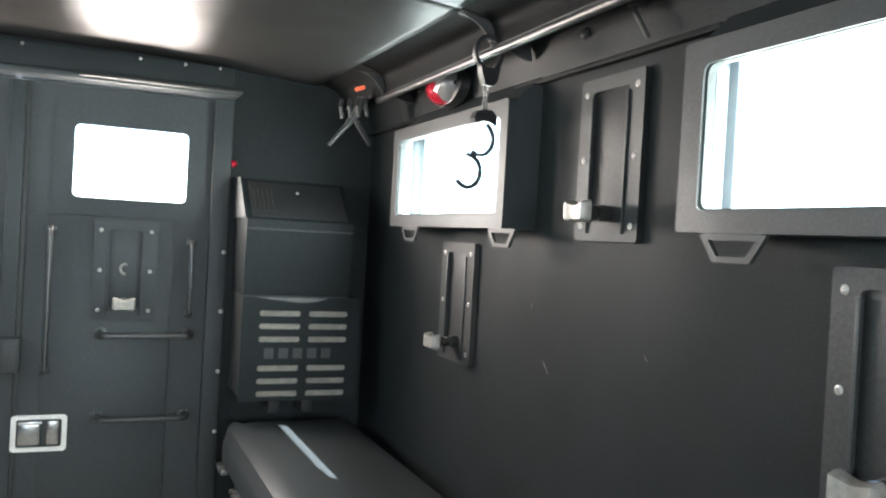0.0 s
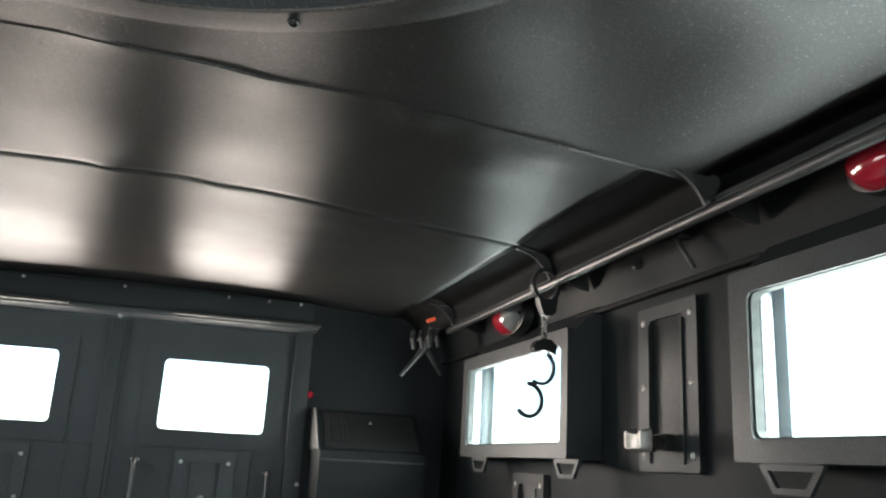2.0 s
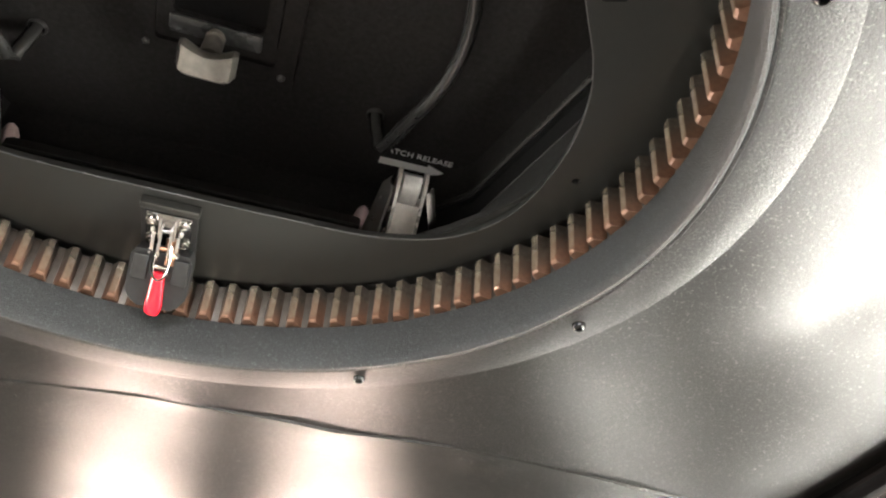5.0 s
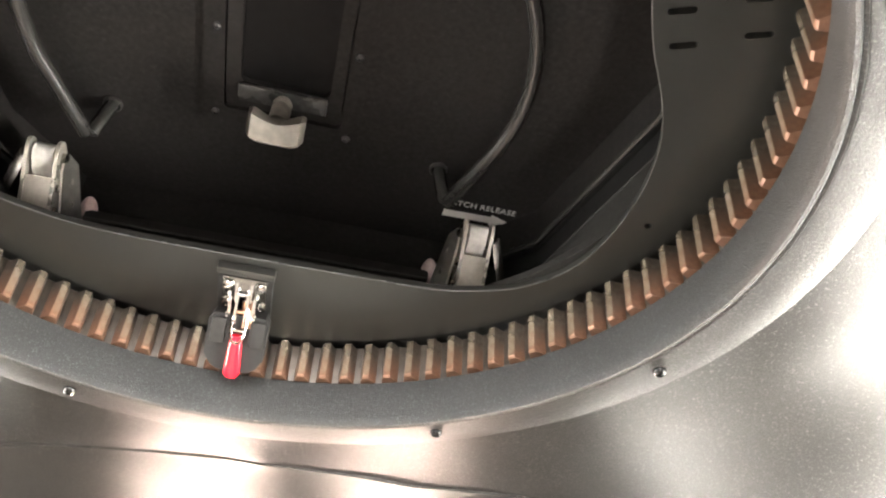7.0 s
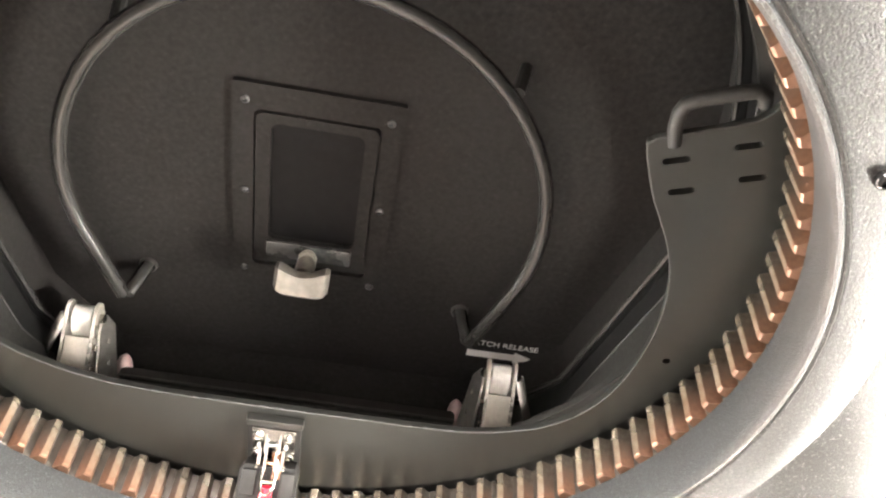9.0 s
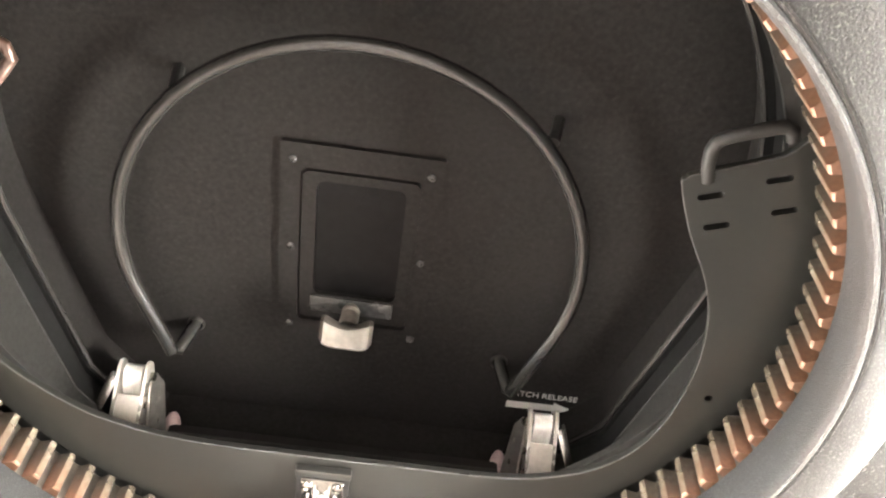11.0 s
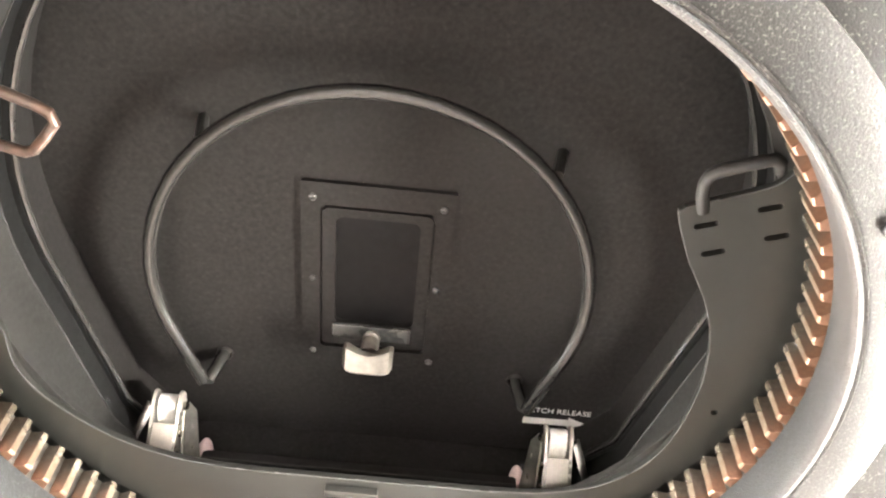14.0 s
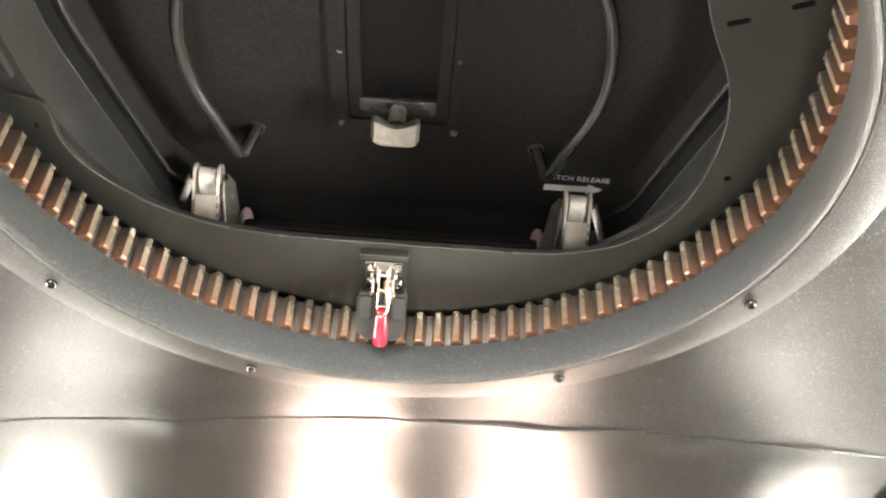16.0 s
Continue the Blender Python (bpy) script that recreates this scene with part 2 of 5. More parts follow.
def add_mesh(bm, other):
    """Adds one bmesh to another."""
    me = bpy.data.meshes.new("piece")
    other.to_mesh(me)
    other.free()
    bm.from_mesh(me)
    bpy.data.meshes.remove(me)


def bx(lo, hi, bevel=0.0, m=None):
    return box(bmesh.new(), lo, hi, bevel, m)


def tube(bm, pts, r, seg=10, caps=True, closed=False):
    """A round bar along the points; r may be a list."""
    pts = [Vector(p) for p in pts]
    n = len(pts)
    rings, up = [], None
    for i, p in enumerate(pts):
        a = pts[(i - 1) % n] if closed or i else p
        b = pts[(i + 1) % n] if closed or i < n - 1 else p
        d = (b - a).normalized()
        if up is None:
            up = d.orthogonal().normalized()
        up = (up - d * up.dot(d)).normalized()
        side = d.cross(up)
        rr = r[i] if isinstance(r, (list, tuple)) else r
        rings.append([bm.verts.new(p + (up * math.cos(k * math.tau / seg) + side * math.sin(k * math.tau / seg)) * rr) for k in range(seg)])
    for i in range(n if closed else n - 1):
        a, b = rings[i], rings[(i + 1) % n]
        for k in range(seg):
            bm.faces.new((a[k], a[(k + 1) % seg], b[(k + 1) % seg], b[k]))
    if caps and not closed:
        bm.faces.new(rings[0][::-1])
        bm.faces.new(rings[-1])
    return bm


def lathe(bm, prof, seg=24, m=None, a0=0.0, a1=math.tau):
    """Turns (radius, height) points about z."""
    full = abs(a1 - a0 - math.tau) < 1e-6
    cols = []
    for k in range(seg if full else seg + 1):
        a = a0 + (a1 - a0) * k / seg
        cols.append([bm.verts.new((r * math.cos(a), r * math.sin(a), z)) for r, z in prof])
    if m is not None:
        bmesh.ops.transform(bm, matrix=m, verts=[v for c in cols for v in c])
    for k in range(seg):
        a, b = cols[k], cols[(k + 1) % len(cols)]
        for i in range(len(prof) - 1):
            bm.faces.new((a[i], a[i + 1], b[i + 1], b[i]))
    bmesh.ops.remove_doubles(bm, verts=list({v for c in cols for v in c}), dist=1e-6)
    return bm


def rrect(x0, x1, y0, y1, r, n=5):
    """A rounded rectangle, counter-clockwise."""
    out = []
    for cx, cy, a in ((x1 - r, y1 - r, 0), (x0 + r, y1 - r, 90), (x0 + r, y0 + r, 180), (x1 - r, y0 + r, 270)):
        out += [(cx + r * math.cos(radians(a + 90 * i / n)), cy + r * math.sin(radians(a + 90 * i / n))) for i in range(n + 1)]
    return out


def frame_ring(outer, inner, z0, z1, m=None):
    """A flat frame between two outlines of as many points, from z0 to z1."""
    bm = bmesh.new()
    n = len(outer)
    v = [[bm.verts.new((*p, z)) for p in loop] for loop in (outer, inner) for z in (z0, z1)]
    o0, o1, i0, i1 = v
    for k in range(n):
        j = (k + 1) % n
        for q in ((o0[k], o0[j], o1[j], o1[k]), (i0[k], i1[k], i1[j], i0[j]), (o1[k], o1[j], i1[j], i1[k]), (o0[k], i0[k], i0[j], o0[j])):
            bm.faces.new(q)
    if m is not None:
        bmesh.ops.transform(bm, matrix=m, verts=bm.verts)
    return bm


def prism(outline, z0, z1, holes=(), m=None):
    """A plate of any outline, with holes, from z0 to z1."""
    bm = bmesh.new()
    edges = []
    for loop in (outline, *holes):
        vs = [bm.verts.new((*p, z0)) for p in loop]
        edges += [bm.edges.new((vs[i], vs[(i + 1) % len(vs)])) for i in range(len(vs))]
    bmesh.ops.triangle_fill(bm, use_beauty=True, use_dissolve=False, edges=edges)
    r = bmesh.ops.extrude_face_region(bm, geom=list(bm.faces))
    bmesh.ops.translate(bm, vec=(0, 0, z1 - z0), verts=[g for g in r["geom"] if isinstance(g, bmesh.types.BMVert)])
    if m is not None:
        bmesh.ops.transform(bm, matrix=m, verts=bm.verts)
    return bm


def slab(us, vs, holes, d0, d1, place):
    """A thick wall over the (u, v) grid, with the holes (u0, u1, v0, v1) left open; place(u, v, d) gives the point."""
    us = sorted(set(us) | {h[0] for h in holes} | {h[1] for h in holes})
    vs = sorted(set(vs) | {h[2] for h in holes} | {h[3] for h in holes})
    bm = bmesh.new()
    vert = {}

    def at(i, j, d):
        if (i, j, d) not in vert:
            vert[i, j, d] = bm.verts.new(place(us[i], vs[j], d))
        return vert[i, j, d]

    def solid(i, j):
        if not (0 <= i < len(us) - 1 and 0 <= j < len(vs) - 1):
            return False
        u, v = (us[i] + us[i + 1]) / 2, (vs[j] + vs[j + 1]) / 2
        return not any(a < u < b and c < v < d for a, b, c, d in holes)

    for i in range(len(us) - 1):
        for j in range(len(vs) - 1):
            if solid(i, j):
                for d in (d0, d1):
                    bm.faces.new([at(i + a, j + b, d) for a, b in ((0, 0), (1, 0), (1, 1), (0, 1))])
                for (a, b), (p, q) in (((-1, 0), ((0, 0), (0, 1))), ((1, 0), ((1, 0), (1, 1))), ((0, -1), ((0, 0), (1, 0))), ((0, 1), ((0, 1), (1, 1)))):
                    if not solid(i + a, j + b):
                        bm.faces.new([at(i + p[0], j + p[1], d0), at(i + q[0], j + q[1], d0), at(i + q[0], j + q[1], d1), at(i + p[0], j + p[1], d1)])
    return bm


def screw_head(bm, p, n, r=0.007, h=0.003):
    """A domed screw head with a cross recess."""
    q = Vector(n).to_track_quat("Z", "Y").to_matrix().to_4x4()
    m = Matrix.Translation(p) @ q
    lathe(bm, [(r, -0.001), (r, h * 0.45), (r * 0.75, h * 0.85), (r * 0.35, h), (r * 0.28, h * 0.35), (0.0001, h * 0.3)], 12, m)
    return bm

# ---- structure ----
GROUND = bmesh.new()
for a, b in ((-400, -400), (400, -400), (400, 400), (-400, 400)):
    GROUND.verts.new((a, b, -0.95))
GROUND.faces.new(GROUND.verts)
tagged(part("ground", GROUND, CONCRETE), "pale sunlit concrete ground outside the vehicle", "ground", kind="structure")
# unseen floor, made pale as a reflector for the turret and ceiling
tagged(part("floor", bx((XL, YF, -0.06), (XW, YR, 0.0)), FLOORM), "unseen floor of the crew compartment, pale to bounce light", "floor", kind="structure")

side_holes = [(y0 - 0.026, y1 + 0.030, WZ[0] - 0.022, 1.42) for y0, y1 in WINDOWS]
tagged(part("wall_right", slab([YF, YR + 0.08], [-0.06, 1.56], side_holes, 0, 0.02, lambda u, v, d: (XW + d, u, v)), WALL),
       "charcoal textured armoured side wall with two windows", "wall", kind="structure")
tagged(part("wall_left", slab([YF, YR + 0.08], [-0.06, 1.56], side_holes, 0, 0.02, lambda u, v, d: (XL - d, u, v)), WALL),
       "charcoal textured armoured side wall", "wall", kind="structure")
tagged(part("wall_front", slab([XL, XW], [-0.06, 1.56], [(-0.66, 0.66, 0.88, 1.32)], 0, 0.05, lambda u, v, d: (u, YF - d, v)), WALL),
       "charcoal bulkhead with the windscreen opening", "wall", kind="structure")
DX = -0.040   # where the two doors meet
rear = slab([XL - 0.06, XW + 0.06], [-0.06, 1.56], [(DX - 0.50, DX + 0.50, 0.04, 1.345)], 0, 0.06, lambda u, v, d: (u, YR + d, v))
tagged(part("wall_rear", rear, WALL), "charcoal rear bulkhead round the double doors", "wall", kind="structure")


RC = Vector((0.055, 0.571, 0.0))    # middle of the roof ring
TC = Vector((0.053, 0.532, 0.0))    # middle of the turret above it
RISE = 0.048                         # slope of the roof ring to the rear


def crown(x, y):
    """Height of the cambered liner; it lies flat round the roof ring."""
    t = min(1.0, max(0.0, (math.hypot(x - RC.x, y - RC.y) - 0.53) / 0.30))
    t = t * t * (3 - 2 * t)
    spine = 1.4035 + RISE * (y - RC.y) if y < 1.0 else 1.4241 + 0.0150 * (y - 1.0)
    return spine - 0.058 * x * x * t


S1 = 1.085    # first seam of the liner, along y


def seam_one(x):
    """How far the first seam wanders."""
    return -0.012 * math.exp(-((x - 0.035) / 0.05) ** 2) + 0.028 * min(1.0, max(0.0, (x - 0.08) / 0.6)) ** 0.7 + 0.004 * noise.noise(Vector((x * 9, 1, 4)))


def seam_two(x):
    t = min(1.0, max(0.0, (x - 0.05) / 0.55))
    return 0.006 * max(0.0, -x / 0.2) + 0.050 * t * t * (3 - 2 * t) + 0.002 * noise.noise(Vector((x * 12, 5, 4)))


def ceiling_mesh():
    """Three lapped liner sheets, dented and slightly buckled, with the round roof opening."""
    bm = bmesh.new()
    xs = [-0.80 + 1.60 * i / 88 for i in range(89)]
    spans = [(YF, 1.5335, 0.0), (1.5305, YR, -0.0013)]
    for y0, y1, drop in spans:
        n = max(10, int((y1 - y0) / 0.022))
        ys = [y0 + (y1 - y0) * i / n for i in range(n + 1)]
        if y0 < S1 < y1:
            ys = sorted([y for y in ys if abs(y - S1) > 0.02] + [S1 + d for d in (-0.018, -0.010, -0.005, -0.002, 0.0, 0.002, 0.005, 0.010, 0.018)])
            n = len(ys) - 1
        grid = {}
        for i, x in enumerate(xs):
            for j, y in enumerate(ys):
                lip = 0.0
                for sy, dep in ((S1, 0.0045), (1.532, 0.0025)):
                    lip -= dep * math.exp(-((y - sy) / 0.03) ** 2) * noise.noise(Vector((x * 5, sy, 3)))
                d = y - S1   # a buckled lap, sharp in places
                sharp = (0.0010 + 0.0018 * math.exp(-((x - 0.19) / 0.16) ** 2) + 0.0022 * math.exp(-((x - 0.62) / 0.08) ** 2)) * (1 + 0.5 * noise.noise(Vector((x * 14, 2, 8))))
                if d > 0:
                    lip -= sharp * min(1.0, d / 0.002) * math.exp(-d / 0.05)
                for dx, dy, s, dep in ((0.010, 1.530, 0.025, 0.005), (0.19, 1.545, 0.03, 0.004), (0.038, 1.075, 0.03, 0.004), (0.54, 1.25, 0.05, 0.003), (0.41, 1.11, 0.03, 0.005), (-0.29, 1.10, 0.04, 0.004), (0.22, 1.10, 0.05, 0.004), (0.60, 1.13, 0.04, 0.004), (0.630, 0.690, 0.026, -0.0030)):
                    lip -= dep * math.exp(-((x - dx) ** 2 + (y - dy) ** 2) / s ** 2)
                wave = 0.0030 * noise.noise(Vector((x * 3.1, y * 2.3, 0.5))) + 0.0012 * noise.noise(Vector((x * 9, y * 8, 1.5)))
                grid[i, j] = bm.verts.new((x, y + seam_two(x) * math.exp(-((y - 1.532) / 0.12) ** 2) + seam_one(x) * math.exp(-((y - S1) / 0.09) ** 2), crown(x, y) + drop + lip + wave))
        for i in range(len(xs) - 1):
            for j in range(n):
                c = Vector(((xs[i] + xs[i + 1]) / 2, (ys[j] + ys[j + 1]) / 2, 0))
                edge = 0.80 if c.y < 1.09 else 0.735
                if (c - RC).length > 0.405 and abs(c.x) < edge:
                    bm.faces.new((grid[i, j], grid[i + 1, j], grid[i + 1, j + 1], grid[i, j + 1]))
    bmesh.ops.delete(bm, geom=[v for v in bm.verts if not v.link_faces], context="VERTS")
    return bm


cm = part("ceiling", ceiling_mesh(), CEIL)
sol = cm.modifiers.new("thickness", "SOLIDIFY")
sol.thickness, sol.offset = 0.0012, 1
tagged(cm, "dented satin grey sheet metal ceiling in lapped panels", "ceiling", kind="structure")
# roof plate above, open over the ring
bm = bmesh.new()
n = 96
lo = [bm.verts.new((RC.x + 0.43 * math.cos(k * math.tau / n), RC.y + 0.43 * math.sin(k * math.tau / n), 1.53)) for k in range(n)]


def edge_of_roof(k):
    a = k * math.tau / n
    c, s = math.cos(a), math.sin(a)
    t = min((XW + 0.06 - RC.x) / c if c > 1e-6 else 9, (XL - 0.06 - RC.x) / c if c < -1e-6 else 9, (YR + 0.06 - RC.y) / s if s > 1e-6 else 9, (YF - RC.y) / s if s < -1e-6 else 9)
    return (RC.x + t * c, RC.y + t * s, 1.53)


hi = [bm.verts.new(edge_of_roof(k)) for k in range(n)]
for k in range(n):
    bm.faces.new((lo[k], lo[(k + 1) % n], hi[(k + 1) % n], hi[k]))
bmesh.ops.solidify(bm, geom=list(bm.faces), thickness=0.03)
tagged(part("roof", bm, WALL, smooth=False), "armoured roof plate above the liner", "roof", kind="structure")

# ---- windows and doors ----
def side_window(y0, y1, name, sign):
    """A proud armoured frame with a rounded opening, pale reveal and thick glass."""
    wall = XW if sign > 0 else XL
    m = Matrix(((0, 0, -sign, wall), (1, 0, 0, 0), (0, 1, 0, 0), (0, 0, 0, 1)))   # local x along y, y up, z into the room
    win = thing(name, "armoured side window in a proud charcoal steel frame", "window", kind="structure")
    part("window_frame", frame_ring(rrect(y0 - 0.030, y1 + 0.036, WZ[0] - 0.026, WZ[1] + 0.030, 0.006), rrect(y0, y1, *WZ, 0.012), 0.0525, 0.070, m), DOOR, win)
    along = Matrix(((-sign, 0, 0, wall), (0, 0, 1, 0), (0, 1, 0, 0), (0, 0, 0, 1)))   # profile out of the wall and up, drawn along y
    cheek = [(0.0, WZ[0] - 0.0215), (0.0524, WZ[0] - 0.0215), (0.0524, WZ[1] + 0.0300), (0.0030, 1.3040), (0.0, 1.3040)]
    part("frame_side", prism(cheek, y0 - 0.030, y0 - 0.026, m=along), DOOR, win)
    part("frame_side", prism(cheek, y1 + 0.032, y1 + 0.036, m=along), DOOR, win)
    part("frame_sill", bx((y0 - 0.030, WZ[0] - 0.026, 0.0), (y1 + 0.036, WZ[0] - 0.0205, 0.0524), 0, m), DOOR, win)
    part("frame_head", prism([(0.0522, WZ[1] + 0.0300), (0.0522, WZ[1] + 0.0265), (0.0025, 1.3010), (0.0025, 1.3050)], y0 - 0.0259, y1 + 0.0319, m=along), DOOR, win)
    part("reveal", frame_ring(rrect(y0 - 0.0005, y1 + 0.0005, WZ[0] - 0.0005, WZ[1] + 0.0005, 0.012), rrect(y0 + 0.004, y1 - 0.004, WZ[0] + 0.003, WZ[1] - 0.0012, 0.012), 0.0530, 0.066, m), REVEAL, win, "pale worn inner edge")
    for lo, hi in ((y0 - 0.0005, y0 + 0.005), (y1 - 0.005, y1 + 0.0005)):
        part("spacer", bx((lo, WZ[0] - 0.0005, 0.0345), (hi, WZ[1] + 0.028, 0.0523), 0, m), SPACER, win, "pale glazing spacer")
    part("spacer", bx((y0 + 0.0052, WZ[0] - 0.0005, 0.0345), (y1 - 0.0052, WZ[0] + 0.003, 0.0523), 0, m), SPACER, win, "pale glazing spacer")
    g = part("pane", prism(rrect(y0 - 0.024, y1 + 0.030, WZ[0] - 0.020, WZ[1] + 0.028, 0.01), 0.020, 0.0335, m=m), GLASSM, win, "thick armoured glass", smooth=False)
    g.visible_shadow = False
    return win


for i, (y0, y1) in enumerate(WINDOWS):
    side_window(y0, y1, "window_%d" % (i + 1), 1)
    side_window(y0, y1, "window_%d" % (i + 3), -1)
m = Matrix(((1, 0, 0, 0), (0, 0, 1, YF), (0, 1, 0, 0), (0, 0, 0, 1)))
win = thing("window_5", "windscreen in the front bulkhead", "window", kind="structure")
g = part("pane", prism(rrect(-0.67, 0.67, 0.87, 1.33, 0.02), -0.04, -0.02, m=m), GLASSM, win, smooth=False)
g.visible_shadow = False


def bar_handle(p0, p1, out, r, name, parent, mat, foot=True):
    """A bent grab bar whose two ends turn back to the panel."""
    p0, p1, out = Vector(p0), Vector(p1), Vector(out)
    d = (p1 - p0).normalized()
    L = out.length
    pts = [p0]
    for k in range(6):
        a = radians(90 * k / 5)
        pts.append(p0 + out * (1 - 0.45 * (1 - math.sin(a))) + d * 0.45 * L * (1 - math.cos(a)))
    for k in range(6):
        a = radians(90 - 90 * k / 5)
        pts.append(p1 + out * (1 - 0.45 * (1 - math.sin(a))) - d * 0.45 * L * (1 - math.cos(a)))
    pts.append(p1)
    bm = tube(bmesh.new(), pts, r, 10)
    ob = part(name, bm, mat, parent)
    if foot:
        for p in (p0, p1):
            q = Matrix.Translation(p) @ out.to_track_quat("Z", "Y").to_matrix().to_4x4()
            part("mount", lathe(bmesh.new(), [(r * 2.0, 0), (r * 2.0, 0.004), (r * 1.2, 0.007), (r, 0.012)], 14, q), mat, ob)
    return ob


def wing_knob(bm, at, w=0.056, h=0.040, d=0.022, bow=0.004):
    """A two-winged cast knob; local z is its stem."""
    nx, ny = 15, 9
    rows = []
    for z in (0, 1):
        g = []
        for j in range(ny):
            v = j / (ny - 1) * 2 - 1
            row = []
            for i in range(nx):
                u = i / (nx - 1) * 2 - 1
                waist = 1 - 0.22 * math.cos(u * math.pi / 2) ** 2
                round_u = math.sqrt(max(0.0, 1 - abs(u) ** 6))
                y = v * h / 2 * waist * (0.75 + 0.25 * round_u) + bow * (u * u - 0.4)
                zz = d * (0.5 + 0.5 * u * u * 0.55) if z else d * -0.25 * (1 - 0.5 * u * u)
                edge = min(1, (1 - abs(v)) * 2.5 + 0.35) * min(1, (1 - abs(u)) * 3.5 + 0.4)
                row.append(bm.verts.new(at @ Vector((u * w / 2, y, zz * edge))))
            g.append(row)
        rows.append(g)
    for g in rows:
        for j in range(ny - 1):
            for i in range(nx - 1):
                bm.faces.new((g[j][i], g[j][i + 1], g[j + 1][i + 1], g[j + 1][i]))
    a, b = rows
    rim = [(0, i) for i in range(nx)] + [(j, nx - 1) for j in range(1, ny)] + [(ny - 1, i) for i in range(nx - 2, -1, -1)] + [(j, 0) for j in range(ny - 2, 0, -1)]
    for k in range(len(rim)):
        p, q = rim[k], rim[(k + 1) % len(rim)]
        bm.faces.new((a[p[0]][p[1]], a[q[0]][q[1]], b[q[0]][q[1]], b[p[0]][p[1]]))
    return bm


def gun_port(at, label, pin=False, wide=0.170, high=0.262, cover=None, plate=None):
    """A screwed port cover: outer plate, sunk sliding shutter, six screws, spring stem and winged knob. Local x, y on the wall, z into the room."""
    port = thing("gun_port", label, "gun port", "gun ports", at)
    w, h = wide / 2, high / 2
    part("plate", frame_ring(rrect(-w, w, -h, h, 0.006), rrect(-w + 0.036, w - 0.036, -h + 0.030, h - 0.022, 0.008), 0.0, 0.012), plate or DOOR, port)
    part("shutter", bx((-w + 0.034, -h + 0.028, 0.0), (w - 0.034, h - 0.020, 0.005), 0.0015), cover or BLACK, port, "dark sunk sliding shutter")
    part("track", bx((w - 0.040, -h + 0.012, 0.012), (w - 0.034, h - 0.03, 0.016), 0.001), DOOR, port)
    part("track", bx((-w + 0.034, -h + 0.012, 0.012), (-w + 0.040, h - 0.03, 0.016), 0.001), DOOR, port)
    for sx in (-1, 1):
        for sy in (-1, 0, 1):
            part("screw", screw_head(bmesh.new(), (sx * (w - 0.017), sy * (h - 0.024), 0.012), (0, 0, 1), 0.0056, 0.0018), SCREWM, port, "dull steel screw")
    ky = -h + 0.044
    stem = part("stem", lathe(bmesh.new(), [(0.013, 0.005), (0.013, 0.02), (0.010, 0.022), (0.010, 0.045), (0.008, 0.05)], 16, Matrix.Translation((0, ky, 0))), BLACK, port)
    coil = [(0.0105 * math.cos(k * 0.7), ky + 0.0105 * math.sin(k * 0.7), 0.024 + 0.022 * k / 45) for k in range(46)]
    part("spring", tube(bmesh.new(), coil, 0.0013, 6), ZINC, port, "dull coil spring")
    part("knob", wing_knob(bmesh.new(), Matrix.Translation((0, ky, 0.056)), 0.056, 0.036, 0.026), CAST, port, "pale worn winged knob")
    if pin:
        arc = [(0.012 * math.cos(a), 0.004 + 0.013 * math.sin(a), 0.010) for a in (radians(60 + 18 * k) for k in range(13))]
        part("pin", tube(bmesh.new(), arc, 0.0035, 8), CAST, port, "pale curved pivot clip")
    return port


def on_right(y, z):
    return Matrix(((0, 0, -1, XW), (-1, 0, 0, y), (0, 1, 0, z), (0, 0, 0, 1)))


def on_rear(x, z, out=0.0):
    return Matrix(((1, 0, 0, x), (0, 0, -1, YR - out), (0, 1, 0, z), (0, 0, 0, 1)))


for y, z in ((1.337, 1.137), (1.890, 0.859), (0.815, 0.859)):
    gun_port(on_right(y, z), "charcoal screwed gun port cover with winged knob on side wall", plate=BLACK if z < 0.9 else None)


def left_lock(d):
    """The screwed lock plate and bright slam latch of the second door."""
    part("lock_plate", bx((-0.166, YR - 0.010, 0.530), (-0.070, YR - 0.0058, 0.835), 0.0015), DOOR, d)
    for z in (0.819, 0.704, 0.581):
        for x in (-0.154, -0.085):
            part("screw", screw_head(bmesh.new(), (x, YR - 0.010, z), (0, -1, 0), 0.0050, 0.002), SCREWM, d, "dull steel screw")
    latch = part("slam_latch", prism([(-0.112, 0.612), (-0.086, 0.606), (-0.080, 0.640), (-0.086, 0.668), (-0.098, 0.668), (-0.104, 0.640)], 0.0, 0.018, m=Matrix(((1, 0, 0, 0), (0, 0, -1, YR - 0.010), (0, 1, 0, 0), (0, 0, 0, 1)))), DULLCHROME, d, "smoky polished slam latch")
    part("bolt", tube(bmesh.new(), [(-0.095, YR - 0.024, 0.641), (-0.062, YR - 0.024, 0.641)], 0.006, 10), ZINC, latch)
    part("spring_case", bx((-0.108, YR - 0.030, 0.630), (-0.090, YR - 0.024, 0.655), 0.002), CUFFM, latch)
    return d


